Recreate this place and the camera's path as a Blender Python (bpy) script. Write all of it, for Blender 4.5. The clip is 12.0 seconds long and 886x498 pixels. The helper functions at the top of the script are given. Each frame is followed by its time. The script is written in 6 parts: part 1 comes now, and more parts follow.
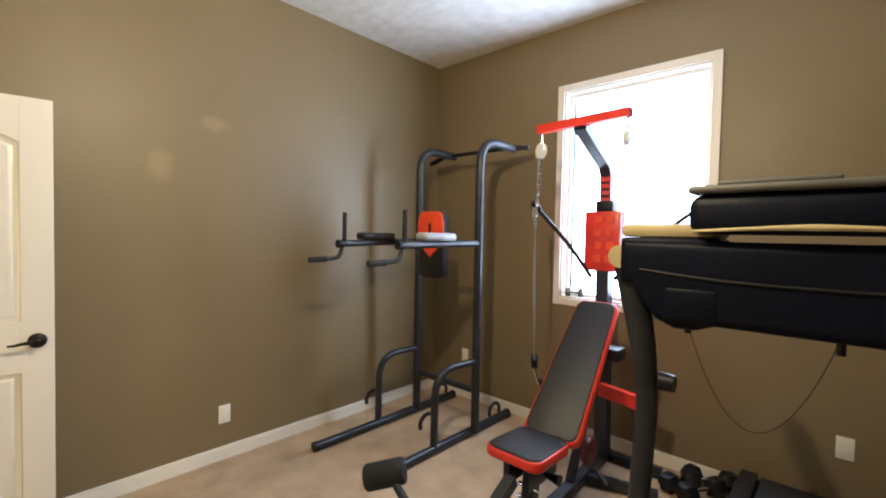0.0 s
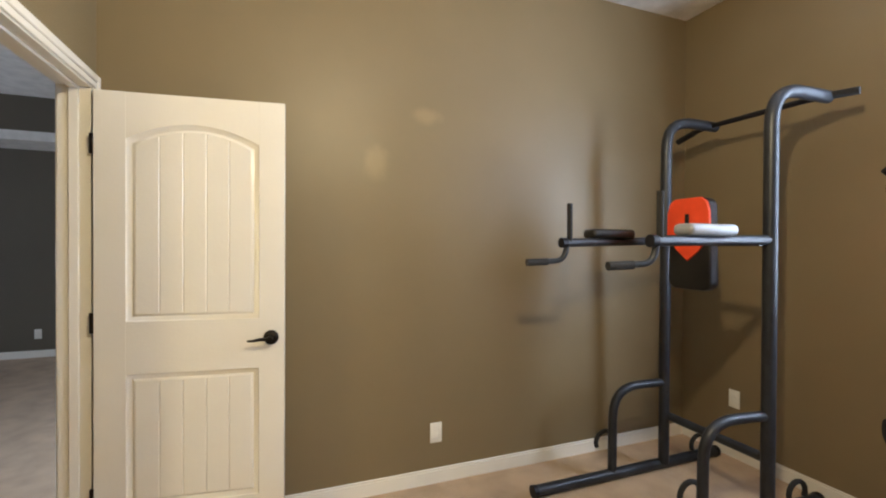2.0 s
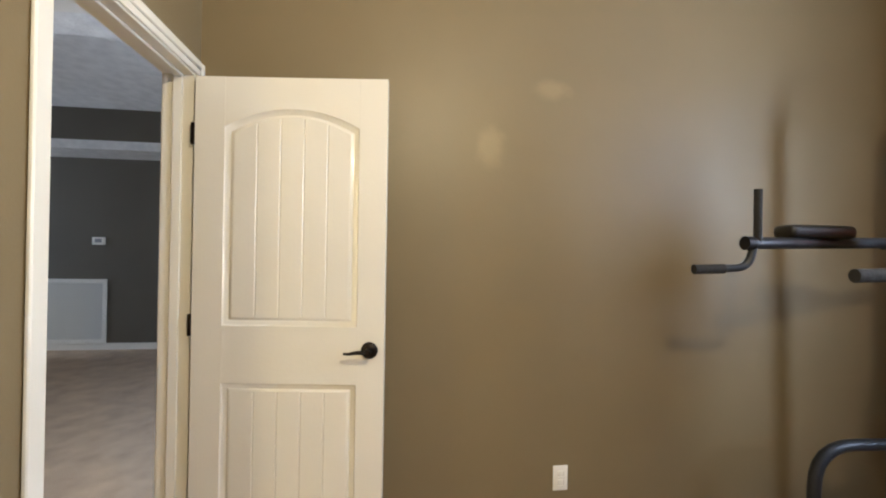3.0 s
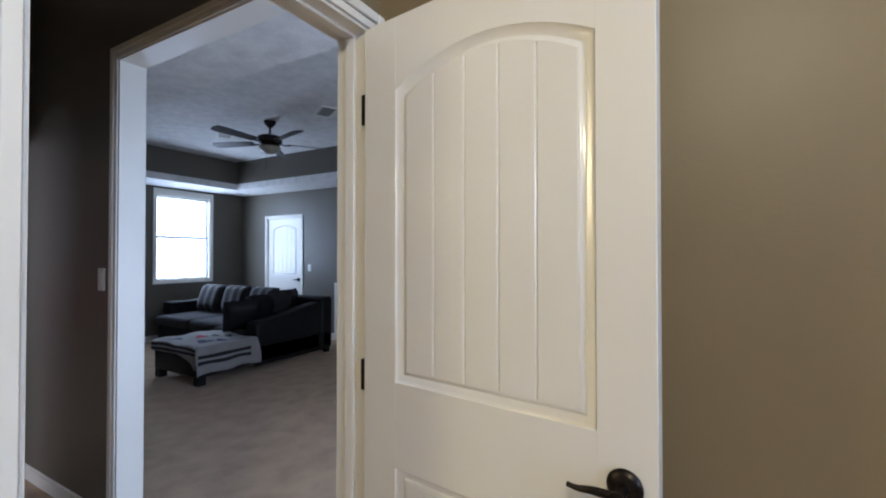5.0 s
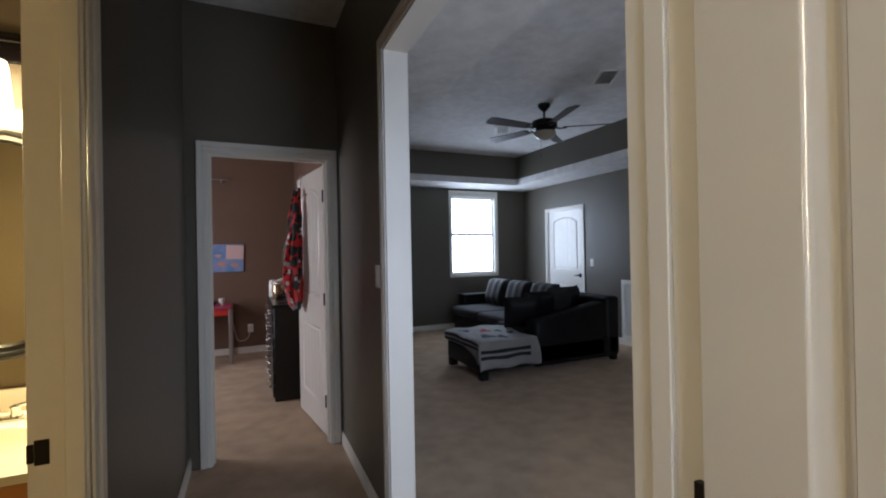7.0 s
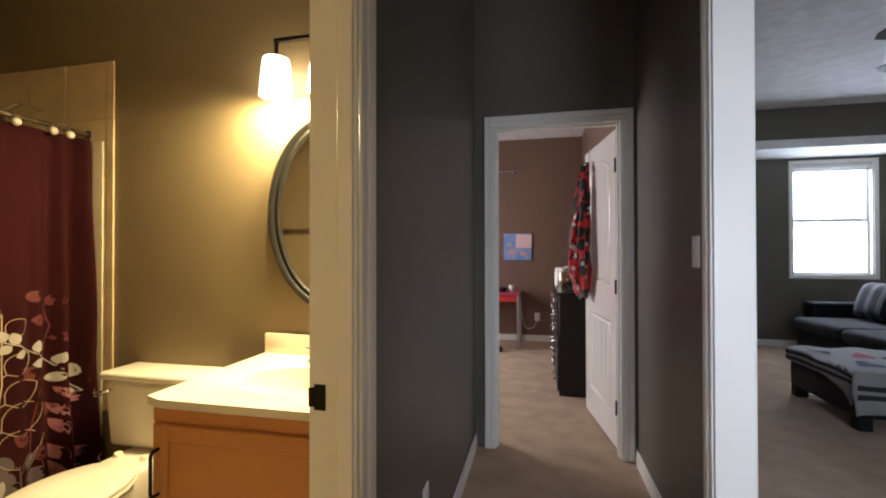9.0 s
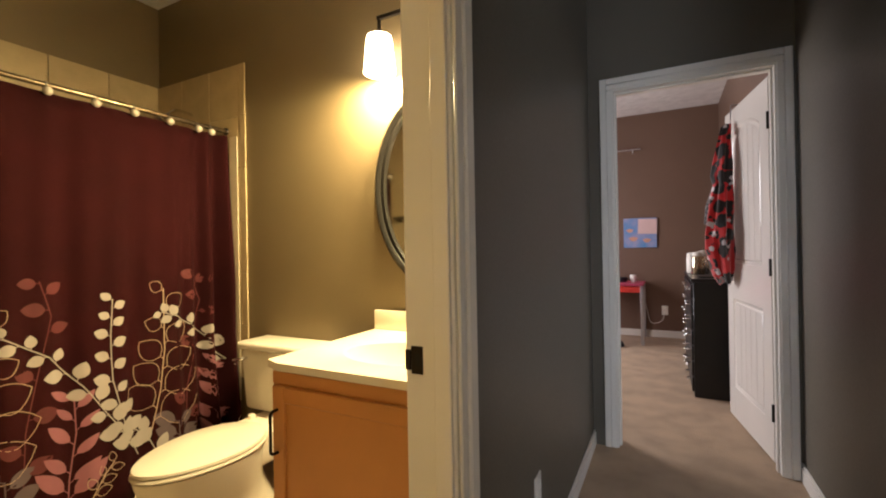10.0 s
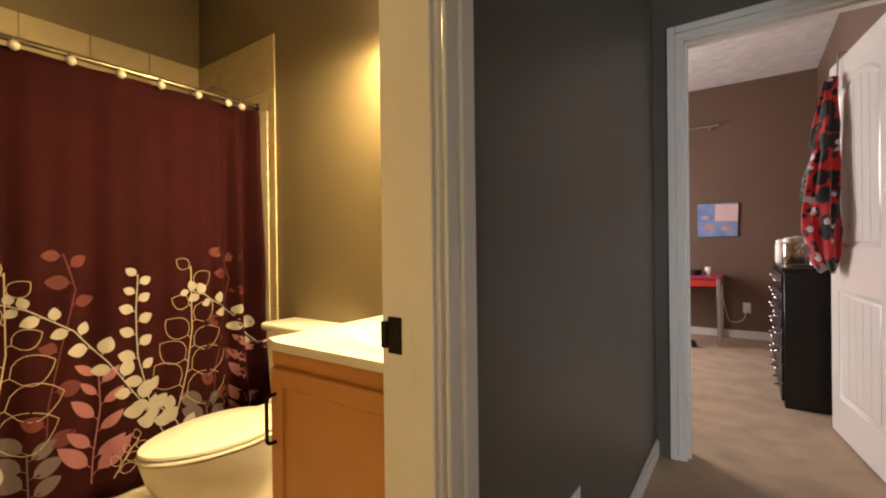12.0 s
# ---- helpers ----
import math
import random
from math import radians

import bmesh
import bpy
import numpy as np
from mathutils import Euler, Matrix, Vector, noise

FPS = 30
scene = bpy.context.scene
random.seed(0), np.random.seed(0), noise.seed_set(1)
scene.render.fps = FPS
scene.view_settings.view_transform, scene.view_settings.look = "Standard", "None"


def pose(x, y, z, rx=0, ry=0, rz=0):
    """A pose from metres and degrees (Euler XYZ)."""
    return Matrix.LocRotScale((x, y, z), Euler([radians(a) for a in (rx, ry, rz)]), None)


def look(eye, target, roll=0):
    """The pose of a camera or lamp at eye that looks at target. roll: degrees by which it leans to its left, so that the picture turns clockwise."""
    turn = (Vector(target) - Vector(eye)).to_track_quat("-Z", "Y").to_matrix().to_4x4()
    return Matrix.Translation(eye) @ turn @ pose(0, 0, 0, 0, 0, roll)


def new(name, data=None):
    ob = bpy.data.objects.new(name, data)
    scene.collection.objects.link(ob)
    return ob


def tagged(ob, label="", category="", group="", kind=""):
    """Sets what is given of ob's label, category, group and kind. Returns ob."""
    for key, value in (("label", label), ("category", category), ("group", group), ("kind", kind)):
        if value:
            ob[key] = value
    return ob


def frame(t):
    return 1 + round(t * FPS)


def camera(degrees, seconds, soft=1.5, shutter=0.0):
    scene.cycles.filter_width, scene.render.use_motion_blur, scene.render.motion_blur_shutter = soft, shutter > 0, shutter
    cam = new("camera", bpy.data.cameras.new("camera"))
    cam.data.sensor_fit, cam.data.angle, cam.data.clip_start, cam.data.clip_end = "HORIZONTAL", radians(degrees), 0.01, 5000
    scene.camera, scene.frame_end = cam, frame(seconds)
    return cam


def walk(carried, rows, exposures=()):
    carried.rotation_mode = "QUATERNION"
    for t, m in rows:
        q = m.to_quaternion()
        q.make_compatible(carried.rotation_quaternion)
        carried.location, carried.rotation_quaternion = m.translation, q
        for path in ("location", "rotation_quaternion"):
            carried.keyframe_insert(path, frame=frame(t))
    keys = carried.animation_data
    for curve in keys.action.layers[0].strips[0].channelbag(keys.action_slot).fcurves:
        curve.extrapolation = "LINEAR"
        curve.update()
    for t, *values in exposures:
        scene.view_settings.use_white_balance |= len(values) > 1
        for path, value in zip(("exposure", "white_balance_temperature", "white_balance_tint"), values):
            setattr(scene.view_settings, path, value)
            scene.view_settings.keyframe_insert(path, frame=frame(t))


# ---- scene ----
cam = camera(91.0, 12.0, soft=2.0)
PATH = [
    (0, (0.404, 0.15, 1.458), (-0.948, 1.622, 1.393), 1.2),
    (0.5, (0.309, 0.21, 1.43), (-1.197, 1.526, 1.38), 1.3),
    (1, (0.204, 0.262, 1.408), (-1.442, 1.397, 1.388), 0.9),
    (1.5, (0.065, 0.327, 1.388), (-1.708, 1.252, 1.375), 0.6),
    (2, (-0.099, 0.384, 1.372), (-1.969, 1.093, 1.355), 0.3),
    (2.5, (-0.279, 0.403, 1.356), (-2.215, 0.907, 1.339), 0.6),
    (2.7, (-0.365, 0.392, 1.338), (-2.319, 0.816, 1.335), 0.8),
    (4.3, (-1.123, 0.574, 1.364), (-3.019, -0.06, 1.39), -0.3),
    (4.5, (-1.198, 0.548, 1.368), (-3.057, -0.192, 1.398), -0.3),
    (5, (-1.387, 0.468, 1.378), (-3.123, -0.526, 1.403), 0.0),
    (5.5, (-1.572, 0.352, 1.368), (-3.133, -0.898, 1.376), 0.15),
    (6, (-1.72, 0.223, 1.368), (-3.057, -1.265, 1.368), 0.1),
    (6.5, (-1.788, 0.133, 1.378), (-2.866, -1.551, 1.397), -0.2),
    (6.7, (-1.817, 0.087, 1.377), (-2.793, -1.658, 1.392), -0.6),
    (8.5, (-1.909, -0.332, 1.305), (-1.798, -2.329, 1.311), -0.6),
    (9, (-1.894, -0.402, 1.248), (-1.463, -2.355, 1.265), -0.1),
    (9.5, (-1.881, -0.467, 1.198), (-1.177, -2.339, 1.213), -0.3),
    (10, (-1.875, -0.52, 1.149), (-0.968, -2.302, 1.155), -1.0),
    (10.5, (-1.859, -0.579, 1.109), (-0.815, -2.285, 1.098), -1.4),
    (11, (-1.855, -0.647, 1.081), (-0.732, -2.302, 1.062), -1.6),
    (11.5, (-1.857, -0.712, 1.069), (-0.7, -2.343, 1.049), -1.1),
    (12, (-1.868, -0.791, 1.057), (-0.724, -2.431, 1.049), -0.7),
]
EXPOSURES = [(0, 0.0, 5350, 10), (2.5, 0.1, 5400, 10), (4.5, -0.15, 4850, 11), (5.0, -0.38, 4820, 12), (5.5, -0.58, 4850, 13), (6.0, -0.72, 4900, 13), (6.5, -0.78, 5100, 12),
             (8.5, -0.14, 5450, 13), (9.5, -0.05, 5500, 13), (10.5, 0.15, 5850, 15), (12.0, 0.2, 6000, 15)]
walk(cam, [(t, look(eye, target, roll)) for t, eye, target, roll in PATH], EXPOSURES)

# ---- daylight, lamps and exposure ----
world = bpy.data.worlds.new("sky")
scene.world = world
world.use_nodes = True
wn = world.node_tree
sky = wn.nodes.new("ShaderNodeTexSky")
sky.sky_type, sky.sun_disc = "NISHITA", False
sky.sun_elevation, sky.sun_rotation = radians(62), radians(90)
wn.links.new(sky.outputs[0], wn.nodes["Background"].inputs[0])
wn.nodes["Background"].inputs[1].default_value = 0.12


def lamp(name, kind, power, colour, m, **settings):
    data = bpy.data.lights.new(name, kind)
    data.energy, data.color = power, colour
    for key, value in settings.items():
        if key == "size":
            if kind == "AREA":
                data.shape, data.size, data.size_y = "RECTANGLE", value[0], value[1]
            else:
                data.shadow_soft_size = value
    ob = new(name, data)
    ob.matrix_world = m
    return ob


sun = bpy.data.lights.new("sun", "SUN")
sun.energy, sun.angle, sun.color = 1.2, radians(12), (1.0, 0.95, 0.88)
sun_ob = new("sun", sun)
sun_ob.matrix_world = look((30, 0, 56), (0, 0, 0))
DAY = (0.88, 0.94, 1.0)
WARM = (1.0, 0.72, 0.28)
# daylight in the window openings, and the lamps of the place
lamp("gym_window_daylight", "AREA", 64, DAY, look((-0.66, 3.262, 1.77), (-0.66, 0, 1.77)), size=(0.9, 1.5))
lamp("living_window_daylight", "AREA", 50, (0.95, 0.98, 1.0), look((-5.62, -7.11, 1.67), (-5.62, 0, 1.67)), size=(0.86, 1.46))
lamp("bedroom_window_daylight", "AREA", 78, (1.0, 0.87, 0.76), look((0.53, -4.9, 1.5), (-3, -4.9, 0.2)), size=(1.3, 1.4))
lamp("living_north_window_daylight", "AREA", 40, (0.95, 0.98, 1.0), look((-3.45, 0.72, 1.2), (-3.45, -4, 0.3)), size=(1.2, 1.5))
lamp("gym_ceiling_bulb", "POINT", 104, (1.0, 0.75, 0.38), pose(-0.48, 0.80, 2.47), size=0.035)

# ---- materials ----
def material(name, colour, rough=0.6, metal=0.0, dark=0.8, scale=8.0, bump=0.0, bump_scale=200.0, colour2=None, spec=0.5, coat=0.0, sheen=0.0):
    """A surface with broad and fine variation between colour and its darker or second tone, and fine relief."""
    m = bpy.data.materials.new(name)
    m.use_nodes = True
    n, l = m.node_tree.nodes, m.node_tree.links
    b = n["Principled BSDF"]
    c2 = colour2 or tuple(c * dark for c in colour)
    co = n.new("ShaderNodeTexCoord")
    broad = n.new("ShaderNodeTexNoise")
    broad.inputs["Scale"].default_value, broad.inputs["Detail"].default_value = scale, 6
    l.new(co.outputs["Object"], broad.inputs["Vector"])
    ramp = n.new("ShaderNodeMapRange")
    ramp.inputs[1].default_value, ramp.inputs[2].default_value = 0.35, 0.68
    l.new(broad.outputs["Fac"], ramp.inputs[0])
    mix = n.new("ShaderNodeMix")
    mix.data_type = "RGBA"
    mix.inputs[6].default_value, mix.inputs[7].default_value = (*colour, 1), (*c2, 1)
    l.new(ramp.outputs[0], mix.inputs[0])
    l.new(mix.outputs[2], b.inputs["Base Color"])
    b.inputs["Metallic"].default_value = metal
    b.inputs["Specular IOR Level"].default_value = spec
    b.inputs["Coat Weight"].default_value = coat
    b.inputs["Sheen Weight"].default_value = sheen
    fine = n.new("ShaderNodeTexNoise")
    fine.inputs["Scale"].default_value, fine.inputs["Detail"].default_value = bump_scale, 4
    l.new(co.outputs["Object"], fine.inputs["Vector"])
    rr = n.new("ShaderNodeMapRange")
    rr.inputs[3].default_value, rr.inputs[4].default_value = max(rough - 0.07, 0.02), min(rough + 0.07, 1)
    l.new(fine.outputs["Fac"], rr.inputs[0])
    l.new(rr.outputs[0], b.inputs["Roughness"])
    if bump:
        bp = n.new("ShaderNodeBump")
        bp.inputs["Strength"].default_value, bp.inputs["Distance"].default_value = bump, 0.01
        l.new(fine.outputs["Fac"], bp.inputs["Height"])
        l.new(bp.outputs[0], b.inputs["Normal"])
    return m


def glow(name, colour, strength):
    m = bpy.data.materials.new(name)
    m.use_nodes = True
    b = m.node_tree.nodes["Principled BSDF"]
    b.inputs["Base Color"].default_value = (0.9, 0.88, 0.85, 1)
    b.inputs["Emission Color"].default_value = (*colour, 1)
    b.inputs["Emission Strength"].default_value = strength
    return m


def clear_glass(name):
    m = bpy.data.materials.new(name)
    m.use_nodes = True
    b = m.node_tree.nodes["Principled BSDF"]
    b.inputs["Transmission Weight"].default_value = 1.0
    b.inputs["Roughness"].default_value = 0.0
    b.inputs["IOR"].default_value = 1.45
    return m


PAINT = material("taupe_wall_paint", (0.212, 0.162, 0.087), 0.45, dark=0.9, scale=1.3, bump=0.05, bump_scale=110, spec=0.4)
# taupe paint again, darker and greyer: the dim rooms' shade is in its colour
PAINT_SHADED = material("shaded_taupe_wall_paint", (0.126, 0.112, 0.086), 0.42, dark=0.9, scale=1.3, bump=0.05, bump_scale=110, spec=0.4)
PAINT_BED = material("brown_wall_paint", (0.165, 0.1, 0.068), 0.5, dark=0.9, scale=1.3, bump=0.05, bump_scale=260)
CEIL = material("white_ceiling_texture", (0.78, 0.77, 0.75), 0.9, dark=0.84, scale=9, bump=1.0, bump_scale=13)
TRIM = material("white_trim_paint", (0.78, 0.75, 0.68), 0.42, dark=0.95, scale=2.5, bump=0.03, bump_scale=90)
DOOR = material("white_door_paint", (0.78, 0.75, 0.69), 0.19, dark=0.95, scale=2.0, bump=0.04, bump_scale=60)
CARPET = material("beige_carpet", (0.53, 0.38, 0.238), 0.95, dark=0.74, scale=5.5, bump=0.8, bump_scale=240, spec=0.1, sheen=0.2)
VINYL = material("bath_floor_vinyl", (0.5, 0.42, 0.32), 0.4, dark=0.8, scale=12)
BRONZE = material("oil_rubbed_bronze", (0.025, 0.02, 0.018), 0.35, 0.8, scale=20)
PLASTIC_W = material("white_plastic", (0.8, 0.78, 0.72), 0.35, dark=0.96)
GLASS = clear_glass("window_glass")


def touched_up(source, name, patches):
    """The wall paint with a few smoother, paler touched-up patches (x, y, z, half width, half height)."""
    m = source.copy()
    m.name = name
    n, l = m.node_tree.nodes, m.node_tree.links
    b = n["Principled BSDF"]
    co = next(k for k in n if k.bl_idname == "ShaderNodeTexCoord")
    colour, rough = b.inputs["Base Color"].links[0].from_socket, b.inputs["Roughness"].links[0].from_socket
    wob = n.new("ShaderNodeTexNoise")
    wob.inputs["Scale"].default_value, wob.inputs["Detail"].default_value = 14, 3
    l.new(co.outputs["Object"], wob.inputs["Vector"])
    total = None
    for x, y, z, hw, hh in patches:
        mp = n.new("ShaderNodeMapping")
        mp.inputs["Scale"].default_value = (1, 1 / hw, 1 / hh)
        mp.inputs["Location"].default_value = (-x, -y / hw, -z / hh)
        l.new(co.outputs["Object"], mp.inputs["Vector"])
        ln = n.new("ShaderNodeVectorMath")
        ln.operation = "LENGTH"
        l.new(mp.outputs[0], ln.inputs[0])
        add = n.new("ShaderNodeMath")
        add.operation = "MULTIPLY_ADD"
        l.new(wob.outputs["Fac"], add.inputs[0])
        add.inputs[1].default_value = 0.9
        l.new(ln.outputs["Value"], add.inputs[2])
        r = n.new("ShaderNodeMapRange")
        r.interpolation_type = "SMOOTHSTEP"
        r.inputs[1].default_value, r.inputs[2].default_value = 1.75, 0.75
        l.new(add.outputs[0], r.inputs[0])
        if total is None:
            total = r.outputs[0]
        else:
            mx = n.new("ShaderNodeMath")
            mx.operation = "MAXIMUM"
            l.new(total, mx.inputs[0])
            l.new(r.outputs[0], mx.inputs[1])
            total = mx.outputs[0]
    cm = n.new("ShaderNodeMix")
    cm.data_type = "RGBA"
    l.new(total, cm.inputs[0])
    l.new(colour, cm.inputs[6])
    cm.inputs[7].default_value = (0.255, 0.2, 0.108, 1)
    l.new(cm.outputs[2], b.inputs["Base Color"])
    rm = n.new("ShaderNodeMix")
    l.new(total, rm.inputs[0])
    l.new(rough, rm.inputs[2])
    rm.inputs[3].default_value = 0.34
    l.new(rm.outputs[0], b.inputs["Roughness"])
    return m


PAINT_WEST = touched_up(PAINT, "taupe_paint_with_touch_ups", ((-2.46, 0.885, 1.825, 0.075, 0.11), (-2.46, 1.175, 2.107, 0.10, 0.05)))

# ---- mesh helpers ----
def box(bm, x0, x1, y0, y1, z0, z1, bevel=0.0, m=None, segs=1):
    r = bmesh.ops.create_cube(bm, size=1.0, matrix=Matrix.Translation(((x0 + x1) / 2, (y0 + y1) / 2, (z0 + z1) / 2)) @ Matrix.Diagonal((abs(x1 - x0), abs(y1 - y0), abs(z1 - z0), 1)))
    vs = r["verts"]
    if bevel:
        es = list({e for v in vs for e in v.link_edges})
        out = bmesh.ops.bevel(bm, geom=es, offset=bevel, segments=segs, affect="EDGES", profile=0.5)
        vs = list({v for f in out["faces"] for v in f.verts} | {v for v in vs if v.is_valid})
        grown = set(vs)
        todo = list(vs)
        while todo:
            v = todo.pop()
            for e in v.link_edges:
                o = e.other_vert(v)
                if o not in grown:
                    grown.add(o)
                    todo.append(o)
        vs = list(grown)
    if m is not None:
        bmesh.ops.transform(bm, matrix=m, verts=vs)
    return vs


def disc(bm, m, r0, r1, depth, segs=24):
    """A cylinder or cone along z of m, from its origin."""
    return bmesh.ops.create_cone(bm, cap_ends=True, segments=segs, radius1=r0, radius2=r1, depth=depth, matrix=m @ Matrix.Translation((0, 0, depth / 2)))["verts"]


def ball(bm, m, r, u=16, v=10):
    return bmesh.ops.create_uvsphere(bm, u_segments=u, v_segments=v, radius=r, matrix=m)["verts"]


def rounded(points, radius, steps=6):
    """A line through the points with its inner corners rounded."""
    ps = [Vector(p) for p in points]
    out = [ps[0]]
    for a, b, c in zip(ps, ps[1:], ps[2:]):
        r = min(radius, (a - b).length * 0.49, (c - b).length * 0.49)
        p, q = b + (a - b).normalized() * r, b + (c - b).normalized() * r
        for i in range(steps + 1):
            t = i / steps
            out.append((1 - t) ** 2 * p + 2 * t * (1 - t) * b + t * t * q)
    return out + [ps[-1]]


def tube(bm, points, radius, segs=12, closed=False, square=False, ends=None):
    """A tube swept along the points; square gives (half width, half height) of a box section."""
    ps = [Vector(p) for p in points]
    n = len(ps)
    ring0, up = None, None
    rings = []
    for i, p in enumerate(ps):
        d = (ps[min(i + 1, n - 1)] - ps[max(i - 1, 0)])
        if closed:
            d = ps[(i + 1) % n] - ps[(i - 1) % n]
        d.normalize()
        if up is None:
            up = Vector((0, 0, 1)) if abs(d.z) < 0.9 else Vector((0, 1, 0))
        side = d.cross(up).normalized()
        up = side.cross(d).normalized()
        r = radius(i / (n - 1)) if callable(radius) else radius
        if square:
            hw, hh = square
            ring = [bm.verts.new(p + side * a * hw + up * b * hh) for a, b in ((-1, -1), (1, -1), (1, 1), (-1, 1))]
        else:
            ring = [bm.verts.new(p + (side * math.cos(2 * math.pi * k / segs) + up * math.sin(2 * math.pi * k / segs)) * r) for k in range(segs)]
        rings.append(ring)
    k = len(rings[0])
    pairs = list(zip(rings, rings[1:])) + ([(rings[-1], rings[0])] if closed else [])
    for a, b in pairs:
        for j in range(k):
            bm.faces.new((a[j], a[(j + 1) % k], b[(j + 1) % k], b[j]))
    if not closed:
        bm.faces.new(list(reversed(rings[0])))
        bm.faces.new(rings[-1])
    return rings


def lathe(bm, profile, m=None, segs=24):
    """Turns a list of (radius, z) about z."""
    rings = []
    for r, z in profile:
        rings.append([bm.verts.new(Vector((max(r, 1e-4) * math.cos(2 * math.pi * k / segs), max(r, 1e-4) * math.sin(2 * math.pi * k / segs), z))) for k in range(segs)])
    for a, b in zip(rings, rings[1:]):
        for j in range(segs):
            bm.faces.new((a[j], a[(j + 1) % segs], b[(j + 1) % segs], b[j]))
    bm.faces.new(list(reversed(rings[0])))
    bm.faces.new(rings[-1])
    if m is not None:
        bmesh.ops.transform(bm, matrix=m, verts=[v for r in rings for v in r])


def smooth_mesh(me, angle=40):
    bm = bmesh.new()
    bm.from_mesh(me)
    for f in bm.faces:
        f.smooth = True
    for e in bm.edges:
        if len(e.link_faces) == 2 and e.calc_face_angle(0) > radians(angle):
            e.smooth = False
    bm.to_mesh(me)
    bm.free()


def part(name, bm, mat, parent=None, label="", m=None, smooth=True):
    """One mesh object out of a bmesh, under a thing or a part."""
    bmesh.ops.recalc_face_normals(bm, faces=bm.faces)
    me = bpy.data.meshes.new(name)
    bm.to_mesh(me)
    bm.free()
    if smooth:
        smooth_mesh(me)
    me.materials.append(mat)
    ob = new(name, me)
    if m is not None:
        ob.matrix_basis = m
    if parent is not None:
        ob.parent = parent
    if label:
        tagged(ob, label)
    return ob


def boxes(name, mat, parent, *dims, bevel=0.0, label="", m=None, segs=1):
    bm = bmesh.new()
    for d in dims:
        box(bm, *d, bevel=bevel, segs=segs)
    return part(name, bm, mat, parent, label, m)


def thing(name, label, category, m=None, group="", kind=""):
    ob = new(name)
    ob.empty_display_size = 0.1
    if m is not None:
        ob.matrix_basis = m
    return tagged(ob, label, category, group, kind)


def structure(ob, label, category):
    return tagged(ob, label, category, kind="structure")


def wall(name, mat, along, c0, c1, a0, a1, z1, openings=(), label="", z0=0.0):
    """A wall from c0 to c1 thick, running from a0 to a1 along x or y, with openings (a, a, z, z) through it."""
    cuts = sorted({a0, a1, *[v for o in openings for v in o[:2]]})
    bm = bmesh.new()
    for p, q in zip(cuts, cuts[1:]):
        mid = (p + q) / 2
        spans, low = [], z0
        for o in sorted((o for o in openings if o[0] < mid < o[1]), key=lambda o: o[2]):
            if o[2] > low:
                spans.append((low, o[2]))
            low = o[3]
        if low < z1:
            spans.append((low, z1))
        for s, t in spans:
            if along == "x":
                box(bm, p, q, c0, c1, s, t)
            else:
                box(bm, c0, c1, p, q, s, t)
    return structure(part(name, bm, mat, None, smooth=False), label or "painted drywall wall", "wall")


# ---- plan ----
W, N, S, T = -2.46, 3.17, -0.372, 0.115     # gym west, north and south faces; wall thickness
E = 1.75                                    # gym east face
H = 3.02                                    # ceiling height
HE = -1.488                                 # hall east face
P = -3.196                                  # face of the wall at the hall's end
GW, GS, GN = -6.71, -7.015, 0.6             # living room west, south and north faces
BS, BE, BH = -2.25, 1.10, 2.78              # bath south and east faces, its ceiling
PS, PE, PH = -6.7, 0.6, 2.86               # bedroom south and east faces, its ceiling
ARCH = 2.36                                 # head of the cased opening
DH = 2.045                                  # head of the door openings

wall("wall_gym_west", PAINT_WEST, "y", W - T, W, S - T, N + T, H, label="taupe painted wall with a satin sheen")
wall("wall_gym_north", PAINT, "x", N, N + T, W, E + T, H, [(-1.16, -0.205, 1.005, 2.534)], label="taupe painted wall with a window opening")
wall("wall_gym_east", PAINT, "y", E, E + T, S - T, N, H, label="taupe painted wall")
wall("wall_gym_south", PAINT, "x", S - T, S, W, E, H, [(-2.41, -1.622, 0, DH + 0.012)], label="taupe painted wall with a door opening")
# hall and living room walls take the paint with shade in its colour
wall("wall_hall_west", PAINT_SHADED, "y", W - T, W, P, S - T, H, [(-2.012, S - T, 0, ARCH)], label="taupe hall wall, shade put into its colour, with a cased opening")
HT = 0.114                                  # wall between hall and bath
wall("wall_hall_east", PAINT_SHADED, "y", HE, HE + HT, P, S - T, H, [(-1.338, -0.58, 0, DH + 0.012)], label="taupe hall wall, shade put into its colour, with the bath door opening")
wall("wall_hall_end", PAINT_SHADED, "x", P - T, P, W - T, PE + T, H, [(-2.388, -1.612, 0, DH + 0.012)], label="taupe wall, shade put into its colour, with the bedroom door opening")
wall("wall_living_west", PAINT_SHADED, "y", GW - T, GW, GS - T, GN + T, H + 0.1, [(-6.28, -5.41, 0, DH - 0.02)], label="taupe painted living room wall")
wall("wall_living_south", PAINT_SHADED, "x", GS - T, GS, GW, W - T, H + 0.1, [(-6.07, -5.17, 0.95, 2.40)], label="taupe wall, shade put into its colour, with a window opening")
wall("wall_living_north", PAINT_SHADED, "x", GN, GN + T, GW, W - T, H + 0.1, [(-4.1, -2.8, 0.35, 2.05)], label="taupe painted living room wall")

